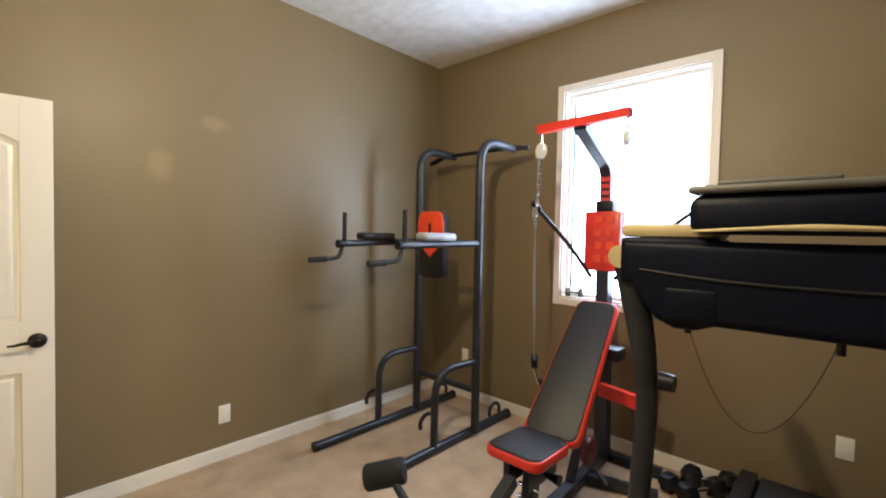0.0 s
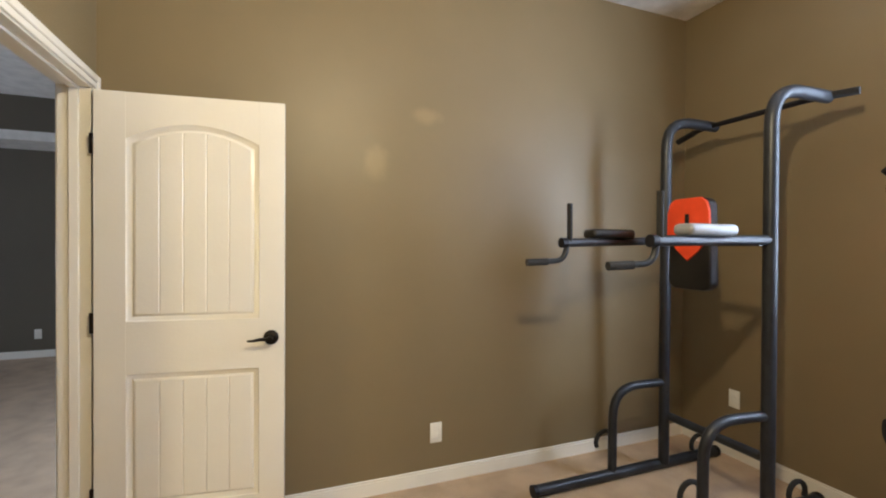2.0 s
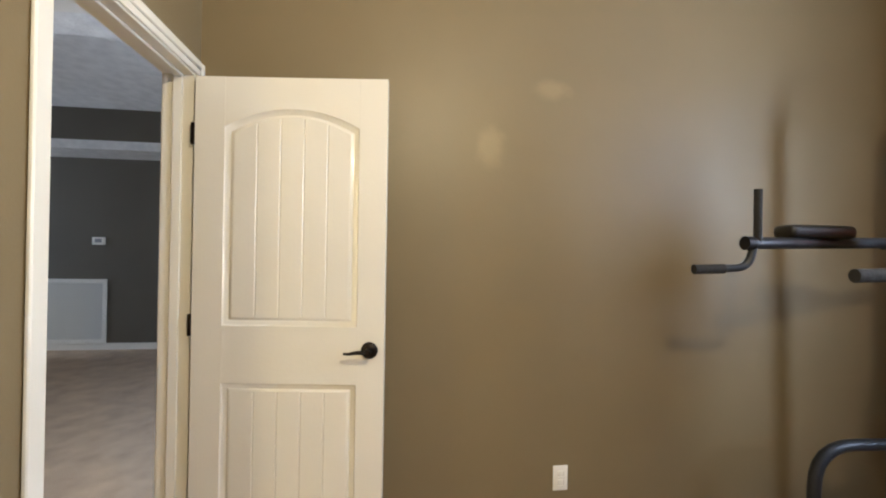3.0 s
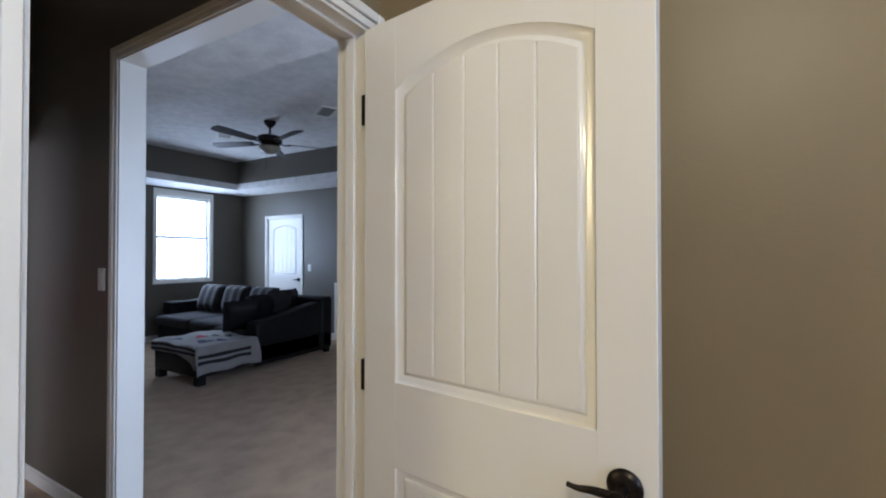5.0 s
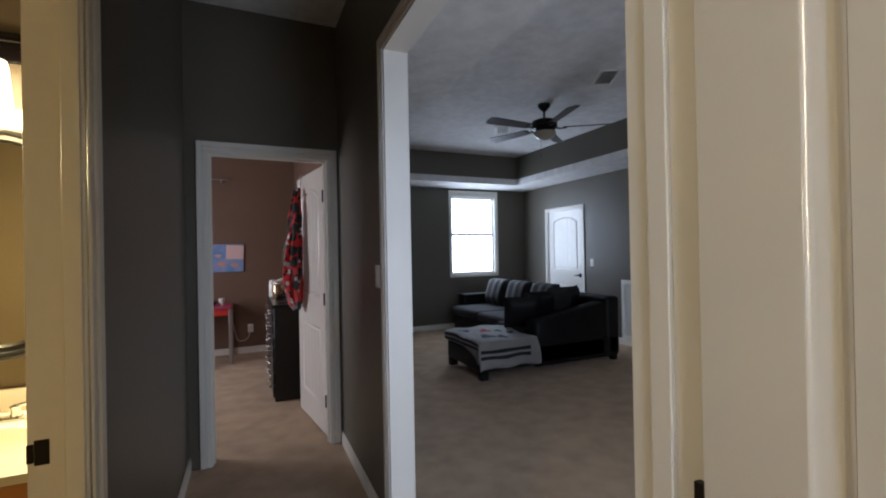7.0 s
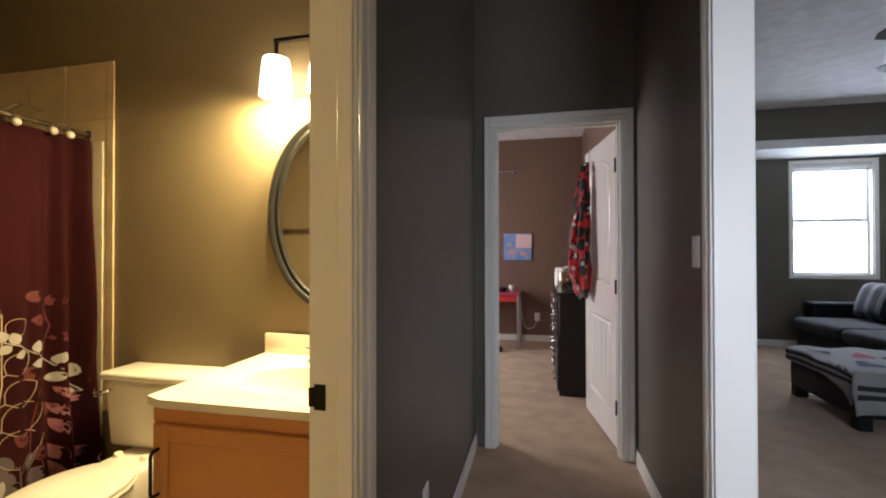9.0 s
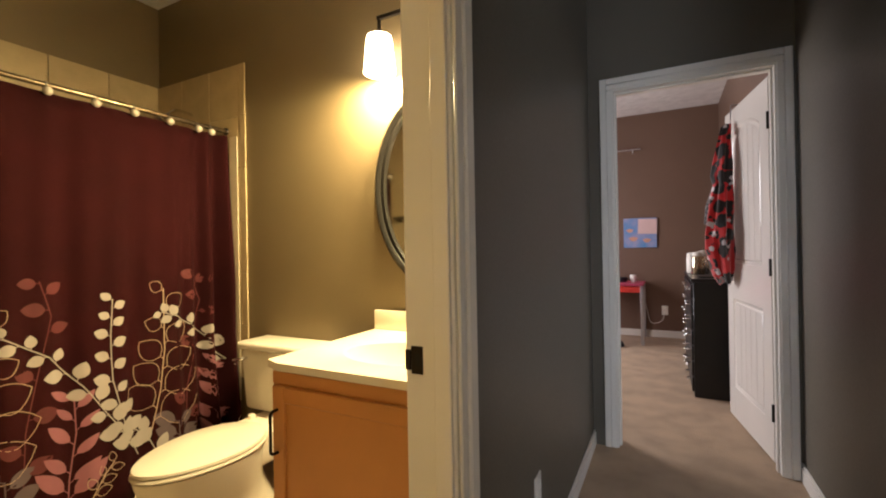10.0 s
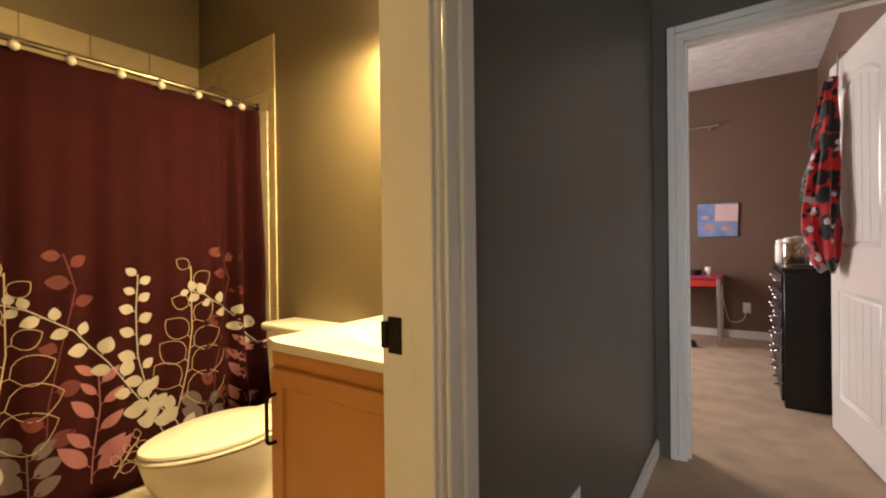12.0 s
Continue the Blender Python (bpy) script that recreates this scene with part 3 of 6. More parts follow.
# second arm pad is grey: light reflected off black vinyl, put into colour
for (x0, x1, y1, z1), pad_mat in (((-2.085, -1.95, 1.745, 1.388), LEATHER), ((-1.485, -1.43, 1.79, 1.394), GREY)):
    arm = t_rod("dip_arm", IRON, [(x0, 2.56, 1.405), (x1, y1, z1)], 0.023)
    t_rod("arm_cap", BLACK, [(x1, y1 + 0.01, z1), (x1, y1 - 0.02, z1)], 0.026, parent=arm)
    t_rod("upper_handle", RUBBER, [(x1 + 0.004, y1 + 0.03, z1), (x1 + 0.004, y1 + 0.03, z1 + 0.2)], 0.014, parent=arm)
    t_rod("lower_handle", IRON, [(x1, y1 + 0.02, z1), (x1 - 0.005, y1 + 0.0, z1 - 0.09), (x1 - 0.03, y1 - 0.19, z1 - 0.1)], 0.014, round_r=0.05, parent=arm)
    t_rod("grip", RUBBER, [(x1 - 0.017, y1 - 0.09, z1 - 0.096), (x1 - 0.031, y1 - 0.2, z1 - 0.1)], 0.018, parent=arm)
    f = 0.62
    cx, cy = x0 + (x1 - x0) * (1 - f + 0.16), 2.56 + (y1 - 2.56) * (1 - f + 0.2)
    bm = bmesh.new()
    box(bm, cx + 1.8 - 0.05, cx + 1.8 + 0.05, cy - 2.57 - 0.145, cy - 2.57 + 0.145, z1 + 0.024, z1 + 0.076, bevel=0.022, segs=3)
    part("arm_pad", bm, pad_mat, tower, "padded arm rest")
t_rod("step_loop", IRON, [(-2.1, 2.58, 0.545), (-2.12, 2.22, 0.545), (-2.125, 2.22, 0.05)], 0.025, round_r=0.22)
t_rod("step_loop", IRON, [(-1.5, 2.58, 0.56), (-1.54, 2.22, 0.56), (-1.545, 2.22, 0.05)], 0.025, round_r=0.22)
for x, y, z in ((-2.175, 2.21, 0.21), (-1.6, 2.21, 0.2), (-2.125, 2.92, 0.1), (-1.545, 2.9, 0.1)):
    ring = [(x + 0.0, y + 0.065 * math.cos(a), z + 0.06 * math.sin(a)) for a in [math.pi * i / 10 * 1.3 - 0.5 for i in range(11)]]
    t_rod("push_up_handle", RUBBER, ring, 0.013, segs=8)
bm = pad_mesh([(x, z) for x, z in round_rect(0.255, 0.47, 0.05, taper=0.9)], 0.06)
pad = part("back_pad", bm, LEATHER, tower, "black vinyl back pad", m=Matrix.Translation((0.045, -0.20, 1.15)))
bm = pad_mesh([(-0.125, 0.275), (-0.122, 0.40), (-0.108, 0.45), (-0.075, 0.474), (0.075, 0.474), (0.108, 0.45), (0.122, 0.40), (0.125, 0.275), (0.06, 0.20), (0.0, 0.15), (-0.06, 0.20)], 0.016, 0.006)
part("pad_insert", bm, ORANGE, pad, "bright orange-red shield insert", m=Matrix.Translation((0, -0.012, -0.002)))
bm = bmesh.new()
box(bm, -0.012, 0.012, -0.016, -0.010, 0.3, 0.39, bevel=0.002)
part("pad_slot", bm, BLACK, pad)

# bench gym with a lat tower
gym = thing("bench_gym", "red and black home gym with an inclined bench and lat pulleys", "home gym", pose(-0.68, 2.4, 0))
gm = Matrix.Translation((0.68, -2.4, 0))


def g_rod(name, mat, points, r, label="", round_r=0.0, parent=None, segs=12, square=False):
    return rod(name, mat, parent or gym, [gm @ Vector(p) for p in points], r, label, round_r, segs, square)


def g_box(name, mat, dims, bevel=0.004, label="", parent=None, segs=2):
    bm = bmesh.new()
    box(bm, dims[0] + 0.68, dims[1] + 0.68, dims[2] - 2.4, dims[3] - 2.4, dims[4], dims[5], bevel=bevel, segs=segs)
    return part(name, bm, mat, parent or gym, label)


g_rod("base_beam", IRON, [(-0.70, 3.0, 0.045), (-0.655, 1.62, 0.045)], 0, square=(0.03, 0.03))
g_rod("rear_foot", IRON, [(-1.02, 2.99, 0.03), (-0.36, 2.99, 0.03)], 0, square=(0.03, 0.026))
g_rod("front_foot", IRON, [(-0.95, 1.66, 0.03), (-0.38, 1.60, 0.03)], 0, square=(0.03, 0.026))
g_rod("side_foot", IRON, [(-0.68, 2.62, 0.035), (-0.30, 2.72, 0.035)], 0, square=(0.025, 0.025))
g_rod("seat_post", IRON, [(-0.66, 1.95, 0.06), (-0.66, 1.98, 0.39)], 0, square=(0.03, 0.03))
g_rod("column", IRON, [(-0.72, 2.97, 0.05), (-0.745, 2.97, 1.28)], 0, square=(0.04, 0.04))
g_rod("strut", IRON, [(-0.69, 2.45, 0.07), (-0.735, 2.93, 0.75)], 0, square=(0.022, 0.022))
sh = g_box("shroud", RED, (-0.865, -0.63, 2.915, 3.03, 1.245, 1.632), 0.012, "red plastic weight shroud with moulded marks")
for i in range(4):
    for j in range(2):
        bm = bmesh.new()
        x, z = 0.68 - 0.80 + j * 0.075 + (i % 2) * 0.01, 1.30 + i * 0.085
        box(bm, x, x + 0.05, 2.909 - 2.4, 2.917 - 2.4, z, z + 0.05, bevel=0.003)
        part("moulded_mark", bm, ORANGE, sh)
g_box("collar", BLACK, (-0.80, -0.685, 2.925, 3.02, 1.632, 1.70), 0.008)
g_rod("lat_arm", RED, [(-0.742, 2.97, 1.69), (-0.742, 2.96, 1.90)], 0, square=(0.036, 0.03), label="red slotted lower arm")
for i in range(4):
    g_box("arm_slot", BLACK, (-0.772, -0.71, 2.926, 2.934, 1.725 + i * 0.043, 1.738 + i * 0.043), 0.001)
g_rod("lat_arm", IRON, [(-0.742, 2.962, 1.87), (-0.742, 2.93, 1.93), (-0.725, 2.52, 2.10)], 0, round_r=0.12, square=(0.036, 0.03))
g_rod("crossbar", RED, [(-1.005, 2.535, 2.115), (-0.43, 2.476, 2.115)], 0, square=(0.024, 0.024), label="red steel crossbar")
for x, y, m, turn in ((-0.985, 2.535, WHITE_P, 62), (-0.445, 2.48, WHITE_P, 5)):
    p = g_rod("pulley_bracket", CHROME, [(x, y, 2.10), (x, y, 2.03)], 0.008)
    bm = bmesh.new()
    lathe(bm, [(0.01, -0.014), (0.046, -0.012), (0.038, 0.0), (0.046, 0.012), (0.01, 0.014)], Matrix.Translation((x + 0.68, y - 2.4, 1.985)) @ pose(0, 0, 0, 0, 90, turn), 20)
    part("pulley", bm, m, p, "nylon pulley wheel")
for sx in (-1, 1):
    x0 = -0.745 + sx * 0.08
    r, tz = (0.24, 1.655) if sx < 0 else (0.42, 1.50)
    arm = g_rod("butterfly_arm", IRON, [(x0, 2.95, 1.20), (x0 + sx * r * 0.4, 2.84, 1.2 + (tz - 1.2) * 0.44), (x0 + sx * r, 2.62, tz)], 0.014, round_r=0.2)
    g_rod("arm_tip", BLACK, [(x0 + sx * (r - 0.015), 2.645, tz - 0.02), (x0 + sx * (r + 0.01), 2.60, tz + 0.025)], 0.02, parent=arm)
    g_rod("snap_hook", CHROME, [(x0 + sx * r, 2.615, tz), (x0 + sx * (r + 0.005), 2.612, tz - 0.05), (x0 + sx * r, 2.612, tz - 0.11)], lambda t: 0.012 - 0.006 * abs(t - 0.5), parent=arm)
g_rod("lat_chain", CHROME, [(-0.995, 2.535, 1.96), (-1.02, 2.56, 1.70)], 0.006, segs=6)
g_rod("cable", GREY, [(-1.02, 2.56, 1.70), (-1.06, 2.61, 1.2), (-1.10, 2.72, 0.66)], 0.004, segs=6)
g_rod("cable", GREY, [(-1.06, 2.615, 1.55), (-1.045, 2.61, 1.10), (-1.10, 2.72, 0.66)], 0.004, segs=6)
for k in range(13):
    z = 1.93 - 0.033 * k
    bm = bmesh.new()
    m = gm @ Matrix.Translation((-0.99 - 0.003 * k, 2.54 + 0.002 * k, z)) @ pose(0, 0, 0, 0, 0, 90 * (k % 2))
    tube(bm, [m @ Vector((0.009 * math.cos(a), 0, 0.02 * math.sin(a))) for a in [2 * math.pi * i / 10 for i in range(10)]], 0.0032, 6, closed=True)
    part("chain_link", bm, CHROME, gym)
g_rod("cable", GREY, [(-0.45, 2.48, 1.94), (-0.50, 2.6, 1.3), (-0.47, 2.85, 0.75)], 0.003, segs=6)
for x, y, z in ((-1.10, 2.72, 0.62), (-0.47, 2.86, 0.72)):
    bm = bmesh.new()
    lathe(bm, [(0.012, -0.018), (0.05, -0.016), (0.042, 0.0), (0.05, 0.016), (0.012, 0.018)], gm @ Matrix.Translation((x, y, z)) @ pose(0, 0, 0, 0, 90, 40), 20)
    part("low_pulley", bm, BLACK, gym, "black low pulley wheel")
    g_rod("pulley_link", CHROME, [(x, y, z - 0.05), (x + 0.02, y + 0.03, z - 0.16)], 0.008)
g_rod("pulley_arm", IRON, [(-1.08, 2.75, 0.48), (-0.74, 2.95, 0.46)], 0, square=(0.02, 0.02))
g_rod("cross_beam", RED, [(-0.72, 2.90, 0.485), (-0.36, 2.85, 0.468)], 0, square=(0.022, 0.04), label="red steel cross beam")
g_box("back_adjuster", BLACK, (-0.60, -0.50, 2.60, 2.72, 0.76, 0.83), 0.008)
bm = bmesh.new()
lathe(bm, [(0.02, 0), (0.075, 0.0), (0.08, 0.012), (0.075, 0.03), (0.03, 0.035)], gm @ Matrix.Translation((-0.62, 2.50, 0.26)) @ pose(0, 0, 0, 0, 90, 0), 24)
part("weight_disc", bm, material("dark_red_plastic", (0.12, 0.012, 0.012), 0.5), gym, "dark red weight disc")
# upholstery: black faces with red welted sides


def cushion(name, outline, m, label):
    root = part(name, pad_mesh(outline, 0.052, 0.016), RED, gym, label, m=m)
    cx = sum(p[0] for p in outline) / len(outline)
    cz = sum(p[1] for p in outline) / len(outline)
    inner = [(cx + (x - cx) * 0.925, cz + (z - cz) * 0.97) for x, z in outline]
    part("cushion_face", pad_mesh(inner, 0.02, 0.008), LEATHER, root, "black vinyl face", m=Matrix.Translation((0, -0.008, 0)))
    return root


cushion("backrest", round_rect(0.305, 0.875, 0.05, taper=0.8), Matrix.Translation((0.032, -0.302, 0.452)) @ pose(0, 0, 0, -44, 0, 1.7), "black vinyl backrest with red sides")
cushion("seat", round_rect(0.30, 0.33, 0.05, taper=0.95), Matrix.Translation((0.008, -0.605, 0.475)) @ pose(0, 0, 0, -93, 0, 0), "black vinyl seat with a red front edge")
leg = g_rod("leg_developer", IRON, [(-0.66, 1.80, 0.36), (-0.66, 1.70, 0.31), (-0.66, 1.60, 0.17)], 0, square=(0.026, 0.026))
g_rod("roller_bar", BLACK, [(-1.17, 1.535, 0.265), (-0.98, 1.52, 0.15), (-0.66, 1.60, 0.15), (-0.40, 1.60, 0.16)], 0.02, round_r=0.1, parent=leg)
for x, y, z, r, rz in ((-1.215, 1.525, 0.275, 0.064, 40), (-0.90, 1.555, 0.13, 0.05, 8), (-0.40, 1.6, 0.16, 0.05, 8)):
    bm = bmesh.new()
    lathe(bm, [(0.018, -0.10), (r * 0.9, -0.098), (r, -0.088), (r, 0.088), (r * 0.9, 0.098), (0.018, 0.10)], gm @ Matrix.Translation((x, y, z)) @ pose(0, 0, 0, 0, 90 if z < 0.2 else 75, rz), 24)
    part("foam_roller", bm, RUBBER, leg, "black foam roller")
g_box("seat_bracket", BLACK, (-0.76, -0.57, 1.86, 2.06, 0.40, 0.45), 0.006)
g_box("seat_bracket", IRON, (-0.735, -0.70, 1.84, 2.10, 0.30, 0.40), 0.004)
g_box("seat_bracket", IRON, (-0.63, -0.595, 1.84, 2.10, 0.30, 0.40), 0.004)
for z in (0.20, 0.26):
    g_rod("pivot_bolt", CHROME, [(-0.715, 1.95, z), (-0.605, 1.95, z)], 0.011)
g_rod("seat_knob", BLACK, [(-0.60, 1.99, 0.33), (-0.52, 1.99, 0.33)], lambda t: 0.010 + 0.016 * (t > 0.5), segs=14)
g_rod("foot_bar", BLACK, [(-0.90, 1.90, 0.09), (-0.66, 1.76, 0.12)], 0.022)
g_rod("foot_bar", BLACK, [(-0.62, 1.76, 0.12), (-0.42, 1.90, 0.09)], 0.022)
g_rod("selector_pin", BLACK, [(-0.56, 2.42, 0.20), (-0.50, 2.36, 0.24), (-0.44, 2.34, 0.20)], 0.013, round_r=0.04)

# treadmill: deck, posts, console seen from behind
mill = thing("treadmill", "black treadmill with tan-trimmed console arms", "treadmill", pose(0.34, 1.5, 0))


def m_box(name, mat, d, bevel=0.01, label="", parent=None, segs=3, m=None):
    bm = bmesh.new()
    box(bm, d[0] - 0.34, d[1] - 0.34, d[2] - 1.5, d[3] - 1.5, d[4], d[5], bevel=bevel, segs=segs, m=m)
    return part(name, bm, mat, parent or mill, label)


def m_rod(name, mat, pts, r, label="", round_r=0.0, parent=None, square=False, segs=16):
    return rod(name, mat, parent or mill, [Vector(p) - Vector((0.34, 1.5, 0)) for p in pts], r, label, round_r, segs, square)


m_box("deck", NAVY, (0.03, 0.69, 1.40, 3.08, 0.02, 0.15), 0.02)
m_box("belt", RUBBER, (0.12, 0.60, 1.55, 3.085, 0.152, 0.162), 0.004)
for x in (0.03, 0.61):
    m_box("side_rail", BLACK, (x, x + 0.08, 1.50, 3.07, 0.15, 0.185), 0.008)
for x in (0.0, 0.66):
    m_box("rear_foot", BLACK, (x, x + 0.06, 2.98, 3.09, 0.0, 0.11), 0.012)
m_box("motor_hood", NAVY, (0.04, 0.68, 1.02, 1.52, 0.03, 0.29), 0.05)
for x, s in ((0.0, 1), (0.72, -1)):
    m_rod("post", IRON, [(x - 0.075 * s, 1.50, 1.40), (x - 0.03 * s, 1.51, 1.18), (x - 0.005 * s, 1.51, 1.0), (x - 0.02 * s, 1.48, 0.55), (x - 0.03 * s, 1.42, 0.03)], lambda t: 0.042 - 0.012 * min(1, t * 2.2), round_r=0.25)
    bm = bmesh.new()
    disc(bm, Matrix.Translation((x + 0.025 * s - 0.34, 0.01, 1.045)) @ pose(0, 0, 0, 0, 90 * s, 0), 0.028, 0.024, 0.04, 16)
    part("lock_knob", bm, BLACK, mill)
    rail = m_rod("handrail", NAVY, [(x - 0.085 * s, 1.47, 1.405), (x - 0.085 * s, 1.75, 1.41), (x - 0.07 * s, 2.12, 1.33)], 0.033, round_r=0.1)
    m_rod("handrail_cap", TAN, [(x - 0.085 * s, 1.472, 1.405), (x - 0.085 * s, 1.458, 1.405)], 0.034, "round tan end cap", parent=rail)
    xa, xb = sorted((x - 0.085 * s, x + 0.15 * s))
    bm = bmesh.new()
    box(bm, xa - 0.34, xb - 0.34, -0.03, 0.22, 1.463, 1.502, bevel=0.012, segs=2)
    part("tray_trim", bm, TAN, mill, "tan plastic tray edge")
    bm = bmesh.new()
    box(bm, xa - 0.34 + 0.004, xb - 0.34, -0.05, 0.24, 1.33, 1.4625, bevel=0.012, segs=3)
    part("console_wing", bm, NAVY, mill)
# console: a hull with rounded lower lobes that taper up towards the hand rails
bm = bmesh.new()
hull = [(-0.075, 1.455), (-0.07, 1.375), (-0.03, 1.29), (0.02, 1.235), (0.07, 1.213), (0.12, 1.215), (0.165, 1.232), (0.36, 1.232), (0.555, 1.232), (0.60, 1.215), (0.65, 1.213), (0.70, 1.235), (0.75, 1.29), (0.79, 1.375), (0.795, 1.455)]
plate(bm, [(x - 0.34, z) for x, z in hull], -0.06, 0.27)
front = [e for e in bm.edges if abs(e.verts[0].co.y - e.verts[1].co.y) < 1e-6]
bmesh.ops.bevel(bm, geom=front, offset=0.028, segments=4, affect="EDGES", profile=0.5)
body = part("console_body", bm, NAVY, mill)
m_rod("console_seam", BLACK, [(-0.02, 1.441, 1.372), (0.2, 1.438, 1.352), (0.52, 1.438, 1.352), (0.74, 1.441, 1.372)], 0.004, round_r=0.1, parent=body, segs=8)
for x0, x1 in ((0.045, 0.175), (0.545, 0.675)):
    m_box("speaker_lobe", NAVY, (x0, x1, 1.436, 1.47, 1.235, 1.33), 0.012, parent=body)
m_box("console_top", NAVY, (0.10, 0.62, 1.42, 1.70, 1.475, 1.575), 0.03)
m_rod("console_trim", TAN, [(0.115, 1.424, 1.481), (0.36, 1.412, 1.494), (0.605, 1.424, 1.481)], lambda t: 0.004 + 0.004 * (1 - abs(2 * t - 1)), "tan trim line", round_r=0.2, segs=8)
LID = material("grey_console_plastic", (0.10, 0.095, 0.085), 0.5, dark=0.8, scale=9)
m_box("console_lid", LID, (0.10, 0.62, 1.415, 1.74, 1.577, 1.598), 0.009, "grey console top edge")
m_box("console_lip", LID, (0.16, 0.40, 1.45, 1.70, 1.598, 1.612), 0.006, "raised grey reading ledge")
m_rod("book_rest", BLACK, [(0.02, 1.56, 1.49), (0.085, 1.60, 1.55), (0.15, 1.62, 1.615)], 0.006, segs=8)
m_box("phone_clip", GREY, (0.14, 0.19, 1.58, 1.62, 1.60, 1.625), 0.006)
m_rod("safety_cord", BLACK, [(0.095 + 0.315 * i / 24, 1.5, 1.22 + 0.02 * i / 24 - 0.26 * (1 - (2 * i / 24 - 1) ** 2)) for i in range(25)], 0.0011, segs=6)
for x in (0.095, 0.41):
    m_rod("cord_hook", BLACK, [(x, 1.5, 1.23), (x, 1.5, 1.2)], 0.009, segs=8)


def dumbbell(m, length, r, mat, label, group):
    root = thing("dumbbell", label, "dumbbell", m, group)
    for s in (-1, 1):
        bm = bmesh.new()
        lathe(bm, [(r * 0.75, 0), (r, length * 0.05), (r, length * 0.24), (r * 0.75, length * 0.29)], Matrix.Translation((s * length * 0.2, 0, r * 0.866)) @ pose(0, 0, 0, 0, 90 * s, 0) @ pose(0, 0, 0, 0, 0, 30 if s > 0 else 30), 6)
        part("head", bm, mat, root)
    bm = bmesh.new()
    tube(bm, [(-length * 0.22, 0, r * 0.866), (0, 0, r * 0.866), (length * 0.22, 0, r * 0.866)], lambda t: 0.013 + 0.004 * (1 - abs(2 * t - 1)), 10)
    part("handle", bm, CHROME, root)
    return root


for x, y, a in ((-0.25, 2.98, 70), (-0.13, 2.93, 60), (-0.12, 3.08, 35)):
    dumbbell(pose(x, y, 0, 0, 0, a), 0.30, 0.058, BLACK, "black hex dumbbell on the carpet by the wall", "floor dumbbells")
for x, mat, lab in ((-1.06, IRON_G, "grey iron"), (-0.62, BLUE, "blue vinyl"), (-0.5, BLUE, "blue vinyl"), (-0.38, IRON_G, "grey iron"), (-0.29, BLUE, "blue vinyl")):
    dumbbell(pose(x, N + 0.035, 1.02, 0, 0, 90 if x > -1 else 20), 0.11 if x > -1 else 0.13, 0.036, mat, f"small {lab} dumbbell on the window sill", "sill dumbbells")


def outlet(m, label="white duplex outlet cover plate", kind_of="outlet"):
    """A cover plate facing -y, with its sockets or a rocker."""
    root = thing(kind_of, label, "outlet" if kind_of == "outlet" else "light switch", m)
    bm = bmesh.new()
    box(bm, -0.036, 0.036, -0.006, 0, -0.058, 0.058, bevel=0.003, segs=2)
    part("plate", bm, PLASTIC_W, root)
    for z in ((-0.02, 0.02) if kind_of == "outlet" else (0.0,)):
        bm = bmesh.new()
        if kind_of == "outlet":
            box(bm, -0.015, 0.015, -0.0085, -0.006, z - 0.014, z + 0.014, bevel=0.004, segs=2)
        else:
            box(bm, -0.016, 0.016, -0.0105, -0.006, -0.033, 0.033, bevel=0.003, segs=2)
        part("socket" if kind_of == "outlet" else "rocker", bm, PLASTIC_W, root)
    return root


outlet(pose(W, 1.24, 0.29, 0, 0, 90))
outlet(pose(-2.07, N, 0.38))
outlet(pose(0.45, N, 0.41), "white double outlet cover plate above the treadmill deck")
light = thing("ceiling_light", "bronze pendant ceiling light with a lit frosted bowl", "ceiling light", pose(-0.48, 0.80, H))
bm = bmesh.new()
lathe(bm, [(0.02, -0.045), (0.065, -0.03), (0.07, 0.0)], None, 32)
part("canopy", bm, BRONZE, light)
bm = bmesh.new()
tube(bm, [(0, 0, -0.04), (0, 0, -0.40)], 0.009, 10)
part("stem", bm, BRONZE, light)
bm = bmesh.new()
lathe(bm, [(0.03, -0.50), (0.10, -0.48), (0.14, -0.42), (0.145, -0.39), (0.02, -0.385)], None, 32)
part("bowl", bm, glow("lit_frosted_glass", (1.0, 0.8, 0.5), 4.0), light, "lit frosted glass bowl")

# ---- bath ----
MAPLE = material("honey_maple", (0.62, 0.28, 0.072), 0.38, dark=0.86, scale=3.0, bump=0.06, bump_scale=90)
MARBLE = material("cultured_marble", (0.82, 0.77, 0.66), 0.2, dark=0.93, scale=3.5, colour2=(0.74, 0.66, 0.52))
PORCELAIN = material("bone_porcelain", (0.8, 0.74, 0.62), 0.12, dark=0.96, scale=2)
TILE = material("beige_wall_tile", (0.56, 0.44, 0.25), 0.35, dark=0.82, scale=7.0, bump=0.05, bump_scale=40)
GROUT = material("tile_grout", (0.5, 0.4, 0.25), 0.9, dark=0.9)
WINE = material("burgundy_curtain_cloth", (0.022, 0.0020, 0.0029), 0.9, dark=0.75, scale=4, bump=0.3, bump_scale=500, spec=0.12)
CREAM = material("cream_print", (0.35, 0.31, 0.28), 0.8, dark=0.9)
OUTLINE = material("tan_print_lines", (0.42, 0.30, 0.20), 0.8, dark=0.9)
PINK = material("dusty_pink_print", (0.26, 0.095, 0.115), 0.8, dark=0.85)
REDP = material("soft_red_print", (0.085, 0.010, 0.011), 0.8, dark=0.8)
GREYP = material("grey_plum_print", (0.09, 0.062, 0.07), 0.8, dark=0.85)
LINER = material("cream_liner", (0.75, 0.66, 0.48), 0.6, dark=0.93)
MIRROR = material("mirror_glass", (0.9, 0.9, 0.9), 0.02, 1.0, dark=1.0)
